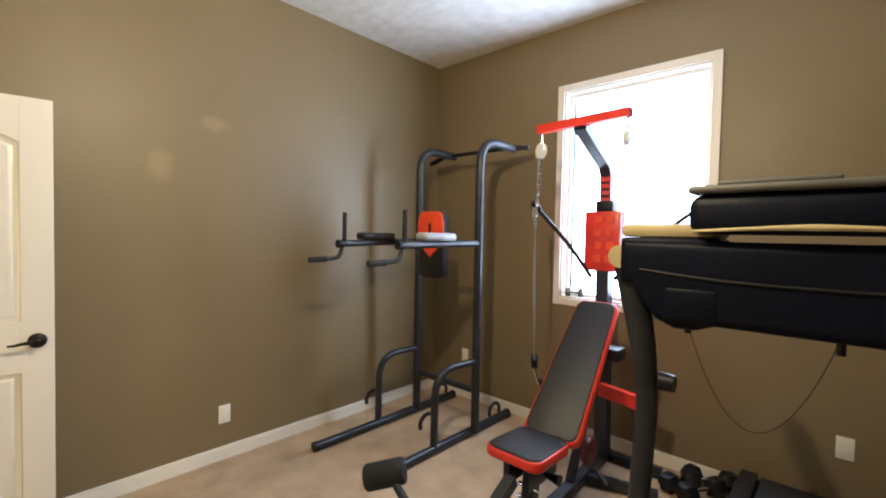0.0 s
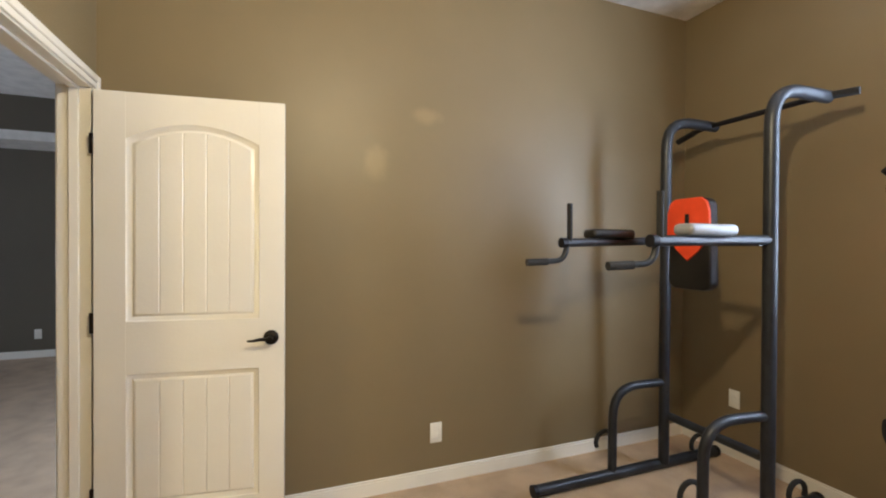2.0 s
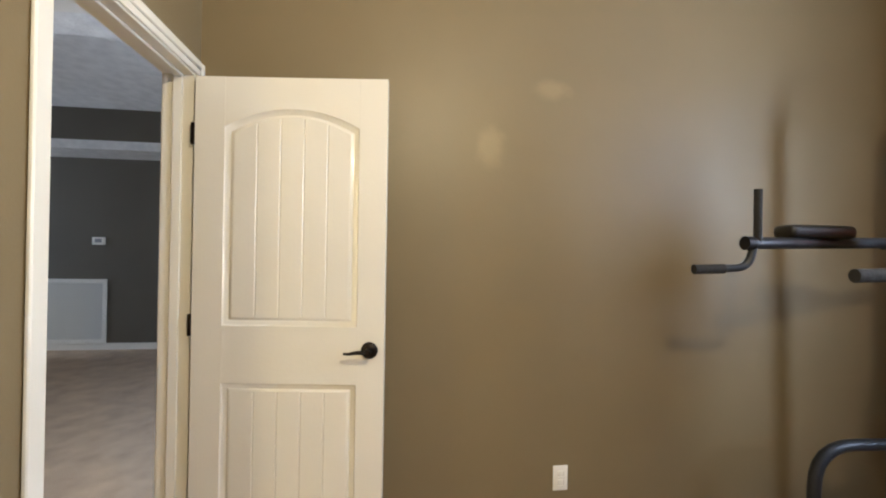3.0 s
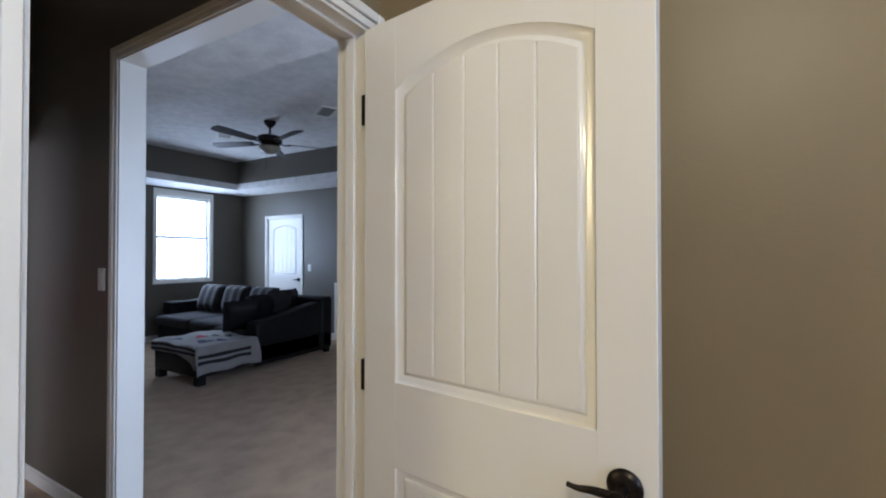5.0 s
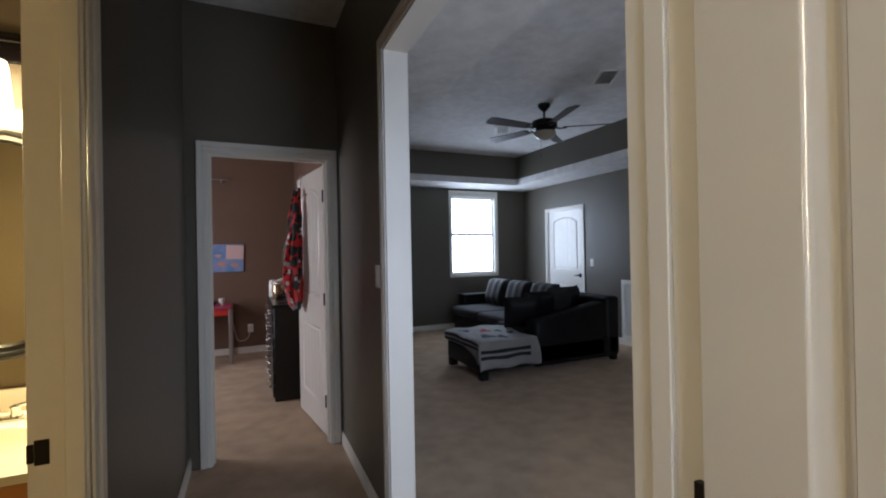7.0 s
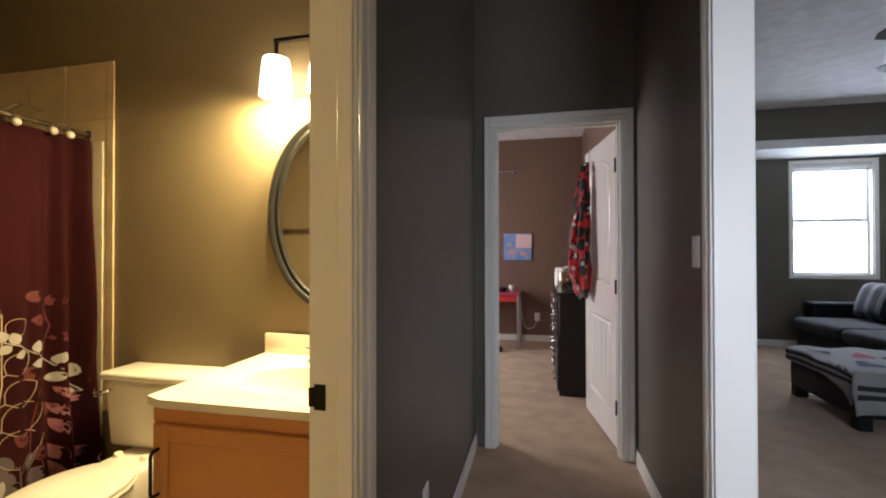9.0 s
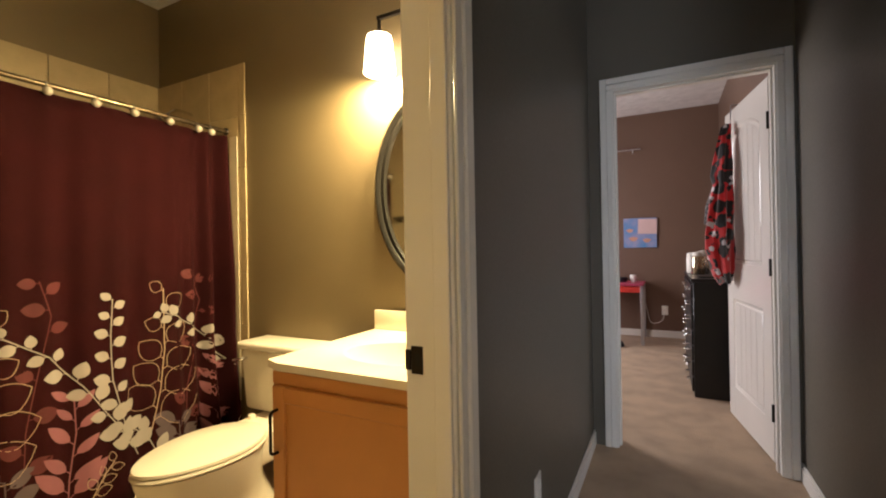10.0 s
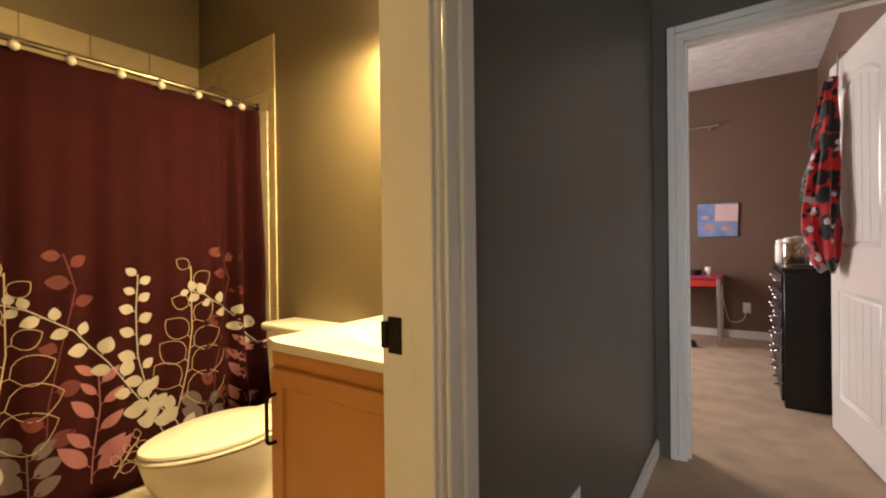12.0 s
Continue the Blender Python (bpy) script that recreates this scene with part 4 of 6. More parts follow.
EBONY = material("black_mirror_frame", (0.012, 0.011, 0.010), 0.34, dark=0.8, spec=0.25)

vanity = thing("vanity_cabinet", "honey maple bath vanity cabinet with one framed door", "vanity", pose(-1.0, -1.9, 0.008))


def v_box(name, mat, d, bevel=0.003, label="", parent=None, o=(-1.0, -1.9, 0.008), root=None, segs=1):
    bm = bmesh.new()
    box(bm, d[0] - o[0], d[1] - o[0], d[2] - o[1], d[3] - o[1], d[4] - o[2], d[5] - o[2], bevel=bevel, segs=segs)
    return part(name, bm, mat, parent or root or vanity, label)


VX0, VX1, VF = -1.366, -0.665, -1.592
v_box("body", MAPLE, (VX0, VX1, BS + 0.002, VF, 0.09, 0.60))
v_box("side", MAPLE, (VX1 - 0.018, VX1, BS + 0.002, VF, 0.60, 0.745), 0.001)
v_box("front_rail", MAPLE, (VX0, VX1 - 0.018, VF - 0.018, VF, 0.60, 0.745), 0.001)
v_box("toe_kick", MAPLE, (VX0, VX1, BS + 0.002, VF - 0.06, 0.008, 0.09), 0.001)
v_box("apron", MAPLE, (VX0, VX1, VF, VF + 0.004, 0.705, 0.745), 0.001)
dx0, dx1 = VX0 + 0.03, VX1 - 0.012
vdoor = v_box("door", MAPLE, (dx0 + 0.05, dx1 - 0.05, VF + 0.001, VF + 0.010, 0.17, 0.645), 0.002)
for d in ((dx0, dx0 + 0.055, 0.115, 0.70), (dx1 - 0.055, dx1, 0.115, 0.70)):
    v_box("stile", MAPLE, (d[0], d[1], VF + 0.001, VF + 0.02, d[2], d[3]), 0.004, parent=vdoor)
for d in ((dx0 + 0.055, dx1 - 0.055, 0.115, 0.17), (dx0 + 0.055, dx1 - 0.055, 0.645, 0.70)):
    v_box("rail", MAPLE, (d[0], d[1], VF + 0.001, VF + 0.0195, d[2], d[3]), 0.004, parent=vdoor)
bm = bmesh.new()
hx, hy = dx1 - 0.025 + 1.0, VF + 0.02 + 1.9
tube(bm, rounded([(hx, hy - 0.001, 0.47), (hx, hy + 0.03, 0.472), (hx, hy + 0.03, 0.612), (hx, hy - 0.001, 0.614)], 0.02), 0.0055, 10)
part("handle", bm, BRONZE, vdoor, "dark bronze wire pull")

top = thing("countertop", "cream cultured marble vanity top with an integral basin", "countertop", pose(-1.0, -1.9, 0.753))
o = (-1.0, -1.9, 0.753)
CX0, CX1, CF, CZ = -1.368, -0.628, -1.572, 0.778
bm = bmesh.new()
n, cxm, cym, ra, rb = 40, -1.0, -1.87, 0.215, 0.165
outer = []
for i in range(n):
    a = 2 * math.pi * i / n
    c, s = math.cos(a), math.sin(a)
    k = min((CX1 - cxm if c > 0 else cxm - CX0) / max(abs(c), 1e-6), (CF - cym if s > 0 else cym - BS - 0.003) / max(abs(s), 1e-6))
    outer.append((cxm + c * k, cym + s * k))
rings = [[(x, y, CZ - 0.026) for x, y in outer], [(x, y, CZ) for x, y in outer]]
for f, dz in ((1.05, 0), (1.0, -0.003), (0.93, -0.03), (0.8, -0.075), (0.55, -0.11), (0.2, -0.125), (0.02, -0.127)):
    rings.append([(cxm + ra * f * math.cos(2 * math.pi * i / n), cym + rb * f * math.sin(2 * math.pi * i / n), CZ + dz) for i in range(n)])
vr = [[bm.verts.new(Vector(p) - Vector(o)) for p in r] for r in rings]
for a, b in zip(vr, vr[1:]):
    for i in range(n):
        bm.faces.new((a[i], a[(i + 1) % n], b[(i + 1) % n], b[i]))
bm.faces.new(vr[-1])
bmesh.ops.remove_doubles(bm, verts=bm.verts, dist=1e-5)
part("slab", bm, MARBLE, top)
bm = bmesh.new()
box(bm, CX0 - o[0], CX1 - o[0], BS + 0.002 - o[1], BS + 0.022 - o[1], CZ + 0.001 - o[2], CZ + 0.092 - o[2], bevel=0.006, segs=2)
part("backsplash", bm, MARBLE, top)
fau = thing("faucet", "chrome two-handle basin faucet", "faucet", pose(-1.0, -2.12, CZ))
bm = bmesh.new()
box(bm, -0.075, 0.075, -0.025, 0.025, 0, 0.014, bevel=0.006, segs=2)
part("base", bm, CHROME, fau)
bm = bmesh.new()
tube(bm, rounded([(0, 0, 0.01), (0, 0.0, 0.075), (0, 0.09, 0.085), (0, 0.10, 0.06)], 0.035), 0.011, 12)
part("spout", bm, CHROME, fau)
for s in (-1, 1):
    bm = bmesh.new()
    lathe(bm, [(0.016, 0.01), (0.014, 0.04), (0.018, 0.05), (0.006, 0.056)], Matrix.Translation((s * 0.055, 0, 0)), 14)
    tube(bm, [(s * 0.055, 0, 0.05), (s * 0.10, 0.015, 0.062)], 0.006, 8)
    part("tap_handle", bm, CHROME, fau)

# oval mirror with a stepped black frame
mir = thing("oval_mirror", "oval wall mirror in a stepped black frame", "mirror", pose(-0.975, BS, 1.436))
bm = bmesh.new()
prof = [(0.0, 0.002), (0.0, 0.022), (0.012, 0.032), (0.026, 0.028), (0.032, 0.02), (0.05, 0.022), (0.06, 0.012), (0.06, 0.002)]
n = 56
rr = []
for ins, d in prof:
    rr.append([bm.verts.new(((0.33 - ins) * math.cos(2 * math.pi * i / n), d, (0.455 - ins) * math.sin(2 * math.pi * i / n))) for i in range(n)])
for a, b in zip(rr, rr[1:] + rr[:1]):
    for i in range(n):
        bm.faces.new((a[i], a[(i + 1) % n], b[(i + 1) % n], b[i]))
part("frame", bm, EBONY, mir)
bm = bmesh.new()
plate(bm, [(0.275 * math.cos(2 * math.pi * i / n), 0.40 * math.sin(2 * math.pi * i / n)) for i in range(n)], 0.004, 0.010)
part("glass", bm, MIRROR, mir, "silvered mirror glass")
hook = thing("towel_bar", "short dark bronze towel bar facing the mirror", "towel bar", pose(0.24, S - T, 1.45))
bm = bmesh.new()
tube(bm, [(-0.12, -0.07, 0), (0.12, -0.07, 0)], 0.010, 10)
part("bar", bm, BRONZE, hook)
for s in (-0.11, 0.11):
    bm = bmesh.new()
    lathe(bm, [(0.024, 0), (0.022, 0.008), (0.01, 0.014), (0.01, 0.075)], Matrix.Translation((s, 0, 0)) @ pose(0, 0, 0, 90), 14)
    part("post", bm, BRONZE, hook)

# three-light vanity fixture
fix = thing("vanity_light", "bronze vanity light with lit frosted glass shades", "wall light", pose(-0.975, BS, 2.205))
bm = bmesh.new()
box(bm, -0.11, 0.11, 0, 0.022, -0.06, 0.06, bevel=0.006, segs=2)
tube(bm, [(0, 0.02, 0), (0, 0.10, 0)], 0.011, 10)
part("back_plate", bm, BRONZE, fix)
bm = bmesh.new()
box(bm, -0.245, 0.245, 0.091, 0.109, -0.009, 0.009, bevel=0.002)
part("bar", bm, BRONZE, fix)
SHADE = glow("lit_shade_glass", (1.0, 0.76, 0.42), 15.0)
for x in (-0.235, 0.0, 0.235):
    bm = bmesh.new()
    lathe(bm, [(0.009, 0.0), (0.009, -0.055), (0.018, -0.06), (0.03, -0.078), (0.02, -0.082)], Matrix.Translation((x, 0.1, 0)), 16)
    stem = part("stem", bm, BRONZE, fix)
    bm = bmesh.new()
    lathe(bm, [(0.03, -0.080), (0.055, -0.086), (0.06, -0.11), (0.072, -0.25), (0.068, -0.25), (0.056, -0.11), (0.03, -0.09)], Matrix.Translation((x, 0.1, 0)), 28)
    part("shade", bm, SHADE, stem, "glowing frosted glass shade")
    lamp("vanity_bulb", "POINT", 90, WARM, pose(-0.975 + x, BS + 0.1, 1.958), size=0.03)

# toilet
wc = thing("toilet", "bone porcelain two-piece toilet with a closed lid", "toilet", pose(-0.15, -1.85, 0.008) @ Matrix.Diagonal((1, 1, 0.93, 1)))


def oval_stack(bm, rows, n=36):
    """Rings (y centre, half width, half length, z); longer towards the front."""
    rs = []
    for yc, a, b, z in rows:
        ring = []
        for i in range(n):
            t = 2 * math.pi * i / n
            s = math.sin(t)
            ring.append(bm.verts.new((a * math.cos(t) * (1 - 0.12 * max(s, 0) ** 2), yc + b * (s if s > 0 else s * 0.8), 0.89 * z)))
        rs.append(ring)
    for p, q in zip(rs, rs[1:]):
        for i in range(n):
            bm.faces.new((p[i], p[(i + 1) % n], q[(i + 1) % n], q[i]))
    bm.faces.new(list(reversed(rs[0])))
    bm.faces.new(rs[-1])


bm = bmesh.new()
oval_stack(bm, [(0.04, 0.125, 0.25, 0.0), (0.04, 0.12, 0.245, 0.03), (0.06, 0.115, 0.235, 0.10), (0.11, 0.14, 0.26, 0.18), (0.135, 0.168, 0.28, 0.27), (0.145, 0.183, 0.288, 0.345), (0.147, 0.187, 0.291, 0.372), (0.147, 0.18, 0.282, 0.378)])
box(bm, -0.12, 0.12, -0.37, 0.0, 0.20, 0.37, bevel=0.03, segs=3)
part("bowl", bm, PORCELAIN, wc)
bm = bmesh.new()
oval_stack(bm, [(0.14, 0.188, 0.30, 0.38), (0.14, 0.193, 0.305, 0.386), (0.14, 0.19, 0.30, 0.396)])
part("seat", bm, PORCELAIN, wc)
bm = bmesh.new()
oval_stack(bm, [(0.14, 0.182, 0.292, 0.399), (0.14, 0.188, 0.30, 0.405), (0.14, 0.186, 0.297, 0.416), (0.14, 0.172, 0.28, 0.422), (0.14, 0.08, 0.12, 0.425)])
part("lid", bm, PORCELAIN, wc)
bm = bmesh.new()
vs = box(bm, -0.245, 0.245, -0.385, -0.195, 0.37, 0.70, bevel=0.03, segs=4)
for v in vs:
    v.co.x *= 0.86 + 0.14 * (v.co.z - 0.37) / 0.33
part("tank", bm, PORCELAIN, wc)
bm = bmesh.new()
box(bm, -0.258, 0.258, -0.392, -0.182, 0.70, 0.742, bevel=0.018, segs=4)
part("tank_lid", bm, PORCELAIN, wc)
bm = bmesh.new()
tube(bm, rounded([(0.19, -0.195, 0.655), (0.19, -0.165, 0.655), (0.24, -0.155, 0.648)], 0.015), 0.008, 10)
part("flush_lever", bm, CHROME, wc, "chrome flush lever")
for s in (-1, 1):
    bm = bmesh.new()
    disc(bm, Matrix.Translation((s * 0.07, -0.125, 0.37)), 0.02, 0.016, 0.02, 12)
    part("seat_hinge", bm, PORCELAIN, wc)

# tub, tiles and curtain
tub = thing("bathtub", "bone bathtub mostly hidden behind the curtain", "bathtub", pose(0.74, -1.4, 0.008))
bm = bmesh.new()
x0, x1, y0, y1 = -0.27, 0.355, BS + 1.4 + 0.012, S - T + 1.4 - 0.012
for a, b, c, d, e, f in ((x0, x0 + 0.07, y0, y1, 0, 0.42), (x1 - 0.07, x1 - 0.012, y0, y1, 0, 0.42), (x0 + 0.07, x1 - 0.07, y0, y0 + 0.09, 0, 0.42), (x0 + 0.07, x1 - 0.07, y1 - 0.09, y1, 0, 0.42), (x0 + 0.07, x1 - 0.07, y0 + 0.09, y1 - 0.09, 0, 0.08)):
    box(bm, a, b, c, d, e, f, bevel=0.008, segs=2)
part("basin", bm, PORCELAIN, tub)
surround = structure(new("wall_tile_surround"), "beige ceramic tile surround above the tub", "wall tile")
boxes("grout", GROUT, surround, (0.27, BE - 0.002, BS + 0.001, BS + 0.006, 0.43, 2.245), (BE - 0.006, BE - 0.001, BS + 0.006, S - T, 0.43, 2.245))
tiles = {}


def tile(w, h, m):
    key = (round(w, 3), round(h, 3))
    if key not in tiles:
        bm = bmesh.new()
        box(bm, -w / 2, w / 2, 0, 0.009, -h / 2, h / 2, bevel=0.0025)
        bmesh.ops.recalc_face_normals(bm, faces=bm.faces)
        me = bpy.data.meshes.new("tile")
        bm.to_mesh(me)
        bm.free()
        me.materials.append(TILE)
        tiles[key] = me
    ob = new("tile", tiles[key])
    ob.matrix_basis = m
    ob.parent = surround


tw, thh, g = 0.262, 0.30, 0.003
for r in range(6):
    z = 0.435 + thh / 2 + r * (thh + g)
    for c in range(3):
        tile(tw, thh, pose(0.315 + tw / 2 + c * (tw + g) - 0.004, BS + 0.004, z))
    tile(0.046, thh, pose(0.285, BS + 0.005, z))
    for c in range(6):
        tile(0.286, thh, pose(BE - 0.004, BS + 0.016 + 0.143 + c * 0.289, z, 0, 0, 90))
rod_ = thing("shower_rod", "bronze shower curtain rod with round ball rings", "curtain rod", pose(0.425, BS, 1.872))
bm = bmesh.new()
tube(bm, [(0, 0.003, 0), (0, 1.78, 0)], 0.0125, 12)
part("rod", bm, material("brushed_bronze_rod", (0.2, 0.15, 0.1), 0.25, 0.9), rod_)
bm = bmesh.new()
disc(bm, pose(0, 0.001, 0, -90), 0.028, 0.02, 0.02, 16)
part("flange", bm, BRONZE, rod_)
BALL = material("frosted_ring_ball", (0.48, 0.44, 0.37), 0.25, dark=0.95)
for y in (-1.05, -1.221, -1.392, -1.566, -1.727, -1.896, -2.051, -2.128, -0.88, -0.7, -0.55):
    bm = bmesh.new()
    tube(bm, [(0.02 * math.cos(a), y - BS, 0.02 * math.sin(a) - 0.006) for a in [2 * math.pi * i / 12 for i in range(12)]], 0.0025, 6, closed=True)
    ring = part("ring", bm, CHROME, rod_)
    bm = bmesh.new()
    ball(bm, Matrix.Translation((-0.024, y - BS, -0.03)), 0.019, 14, 9)
    part("ring_ball", bm, BALL, ring, "pale ball on the curtain ring")
bm = bmesh.new()
head = thing("wall_shower", "chrome shower arm and head above the rod", "shower head", pose(0.74, BS + 0.012, 2.02))
tube(bm, rounded([(0, 0, 0), (0, 0.10, 0.01), (0, 0.17, -0.05)], 0.05), 0.009, 10)
part("arm", bm, CHROME, head)
bm = bmesh.new()
lathe(bm, [(0.012, 0), (0.016, 0.02), (0.035, 0.05), (0.036, 0.058)], Matrix.Translation((0, 0.165, -0.045)) @ pose(0, 0, 0, 220), 18)
part("nozzle", bm, CHROME, head)

cur = thing("shower_curtain", "burgundy fabric shower curtain printed with pale leafy branches", "shower curtain", pose(0.42, 0, 0))


def fold(y, z):
    """How far the cloth stands from its plane at a place."""
    tight = max(0.0, (-1.9 - y) / 0.28)
    drape = 0.35 + 0.65 * min(1.0, max(0.0, (1.86 - z) / 0.9))
    return drape * (0.012 * math.sin(y * 21 + 0.6 * math.sin(z * 1.3)) + 0.008 * math.sin(y * 47 + z * 0.7) + tight * 0.062 * math.sin(y * 58 + 1.0)) + 0.004 * math.sin(z * 5 + y * 3) - 0.10 * max(0.0, 0.7 - z)


bm = bmesh.new()
ny, nz = 300, 26
cy0, cy1, cz0, cz1 = -2.226, S - T - 0.02, 0.014, 1.838
grid = [[bm.verts.new((fold(cy0 + (cy1 - cy0) * i / ny, cz0 + (cz1 - cz0) * j / nz), cy0 + (cy1 - cy0) * i / ny, cz0 + (cz1 - cz0) * j / nz)) for j in range(nz + 1)] for i in range(ny + 1)]
for i in range(ny):
    for j in range(nz):
        bm.faces.new((grid[i][j], grid[i + 1][j], grid[i + 1][j + 1], grid[i][j + 1]))
cloth = part("cloth", bm, WINE, cur)
sol = cloth.modifiers.new("thickness", "SOLIDIFY")
sol.thickness, sol.offset = 0.0025, 0.0
bm = bmesh.new()
box(bm, -0.10, -0.03, -2.2345, -2.2285, 0.3, 1.832, bevel=0.003)
part("liner_edge", bm, LINER, cur, "cream liner edge")


def on_cloth(bm, pts, lift):
    """A flat printed patch that follows the folds."""
    pts = [p for p in pts]
    if min(p[0] for p in pts) < cy0 + 0.004 or max(p[0] for p in pts) > cy1 - 0.004 or min(p[1] for p in pts) < cz0 + 0.005:
        return
    c = (sum(p[0] for p in pts) / len(pts), sum(p[1] for p in pts) / len(pts))
    vs = [bm.verts.new((fold(*p) - lift, *p)) for p in pts]
    mid = [bm.verts.new((fold((p[0] + c[0]) / 2, (p[1] + c[1]) / 2) - lift, (p[0] + c[0]) / 2, (p[1] + c[1]) / 2)) for p in pts]
    vc = bm.verts.new((fold(*c) - lift, *c))
    n = len(vs)
    for i in range(n):
        k = (i + 1) % n
        bm.faces.new((vs[i], vs[k], mid[k], mid[i]))
        bm.faces.new((mid[i], mid[k], vc))


def leaf_outline(p, ang, length, width, n=7):
    """A pointed oval from its stalk p along an angle, as seen in (y, z)."""
    d, s = (math.cos(ang), math.sin(ang)), (-math.sin(ang), math.cos(ang))
    up, dn = [], []
    for i in range(n + 1):
        t = i / n
        w = width * max(0.0, math.sin(math.pi * t ** 0.85)) ** 0.8
        up.append((p[0] + d[0] * length * t + s[0] * w, p[1] + d[1] * length * t + s[1] * w))
        if 0 < i < n:
            dn.append((p[0] + d[0] * length * t - s[0] * w, p[1] + d[1] * length * t - s[1] * w))
    return up + dn[::-1]


def along(path, t):
    f = t * (len(path) - 1)
    i = min(int(f), len(path) - 2)
    u = f - i
    a, b = path[i], path[i + 1]
    return (a[0] + (b[0] - a[0]) * u, a[1] + (b[1] - a[1]) * u), math.atan2(b[1] - a[1], b[0] - a[0])


def stripe(bm, pts, w, lift):
    for a, b in zip(pts, pts[1:]):
        L = math.hypot(b[0] - a[0], b[1] - a[1]) or 1
        nx, nz_ = -(b[1] - a[1]) / L * w, (b[0] - a[0]) / L * w
        quad = [(a[0] + nx, a[1] + nz_), (b[0] + nx, b[1] + nz_), (b[0] - nx, b[1] - nz_), (a[0] - nx, a[1] - nz_)]
        if min(q_[0] for q_ in quad) > cy0 and max(q_[0] for q_ in quad) < cy1 and min(q_[1] for q_ in quad) > cz0:
            bm.faces.new([bm.verts.new((fold(*q_) - lift, *q_)) for q_ in quad])


def dense(path, k=6):
    return [along(path, i / (k * (len(path) - 1)))[0] for i in range(k * (len(path) - 1) + 1)]


rng = random.Random(4)
prints = {k: bmesh.new() for k in ("cream", "outline", "pink", "red", "grey")}


def spray(kind, path, n, size, lift, spread=1.0, lines=False, shrink=0.45, stem=0.0022, width=0.33):
    bm = prints[kind]
    stripe(bm, dense(path), stem, lift)
    for i in range(n):
        for s in (-1, 1):
            t = min(0.98, (i + 0.3 + 0.22 * s) / n)
            p, a = along(path, t)
            L = size * (shrink + (1 - shrink) * t) * rng.uniform(0.85, 1.15)
            turn = a + math.pi + s * spread * rng.uniform(0.8, 1.1)
            q = (p[0] + 0.16 * L * math.cos(turn), p[1] + 0.16 * L * math.sin(turn))
            stripe(bm, [p, q], stem * 0.7, lift)
            out = leaf_outline(q, turn, L, L * width)
            if lines:
                stripe(bm, out + [out[0]], 0.0013, lift)
            else:
                on_cloth(bm, out, lift)


for k in (-2, -1, 0, 1):
    q_ = 0.665 * k
    sh = lambda pts: [(y + q_, z) for y, z in pts]
    spray("red", sh([(-1.36, 1.05), (-1.40, 0.9), (-1.30, 0.45), (-1.28, 0.2)]), 4, 0.085, 0.0022, 1.2, shrink=0.8, width=0.36)
    spray("grey", sh([(-1.23, 0.3), (-1.23, 0.2), (-1.23, 0.1)]), 3, 0.11, 0.0026, 1.1, shrink=0.9, width=0.33)
    spray("pink", sh([(-1.47, 0.53), (-1.47, 0.39), (-1.44, 0.2), (-1.43, 0.09)]), 5, 0.155, 0.003, 0.85, shrink=0.5, width=0.2)
    spray("outline", sh([(-1.19, 0.98), (-1.19, 0.67), (-1.16, 0.48), (-1.10, 0.28)]), 5, 0.19, 0.0034, 1.05, True, 0.4, width=0.42)
    spray("outline", sh([(-1.60, 0.22), (-1.54, 0.15), (-1.50, 0.09)]), 3, 0.06, 0.0034, 1.0, True, 0.7)
    spray("cream", sh([(-1.18, 0.86), (-1.25, 0.83), (-1.39, 0.73), (-1.5, 0.58), (-1.61, 0.39), (-1.67, 0.27)]), 8, 0.08, 0.0042, 0.95, shrink=0.6, width=0.38)
    spray("cream", sh([(-1.62, 0.95), (-1.61, 0.79), (-1.61, 0.58), (-1.65, 0.36), (-1.71, 0.2)]), 8, 0.078, 0.0046, 1.1, shrink=0.6, width=0.38)
    spray("cream", sh([(-1.04, 0.32), (-1.09, 0.26), (-1.15, 0.1)]), 2, 0.085, 0.0046, 0.9, shrink=0.9)
for (k, mat), lab in zip((("cream", CREAM), ("outline", OUTLINE), ("pink", PINK), ("red", REDP), ("grey", GREYP)), ("cream leaf print", "tan outlined leaf print", "dusty pink leaf print", "soft red flower print", "grey plum leaf print")):
    tagged(part("leaf_print", prints[k], mat, cur, lab), kind="stuff")

# ---- living room ----
SOFA = material("black_bonded_leather", (0.007, 0.0065, 0.007), 0.5, dark=0.7, scale=7, bump=0.2, bump_scale=250, spec=0.25)
CUSH = material("dark_grey_microfibre", (0.032, 0.030, 0.031), 0.95, dark=0.7, scale=9, bump=0.3, bump_scale=300, spec=0.15, sheen=0.1)
STRIPE_L = material("silver_stripe_cloth", (0.12, 0.112, 0.11), 0.9, dark=0.8, scale=10)
THROW = material("cream_knit_throw", (0.27, 0.255, 0.24), 0.95, dark=0.85, scale=8, bump=0.5, bump_scale=220, sheen=0.3)
THROW_D = material("black_knit_band", (0.02, 0.02, 0.022), 0.95, dark=0.7, bump=0.5, bump_scale=220)
THROW_B = material("navy_knit_motif", (0.05, 0.07, 0.14), 0.95, dark=0.7)
THROW_R = material("red_knit_motif", (0.45, 0.05, 0.08), 0.95, dark=0.7)
FAN = material("dark_walnut_blade", (0.03, 0.022, 0.018), 0.45, dark=0.7, scale=10)
BOWL = material("alabaster_bowl", (0.34, 0.31, 0.24), 0.35, dark=0.85)


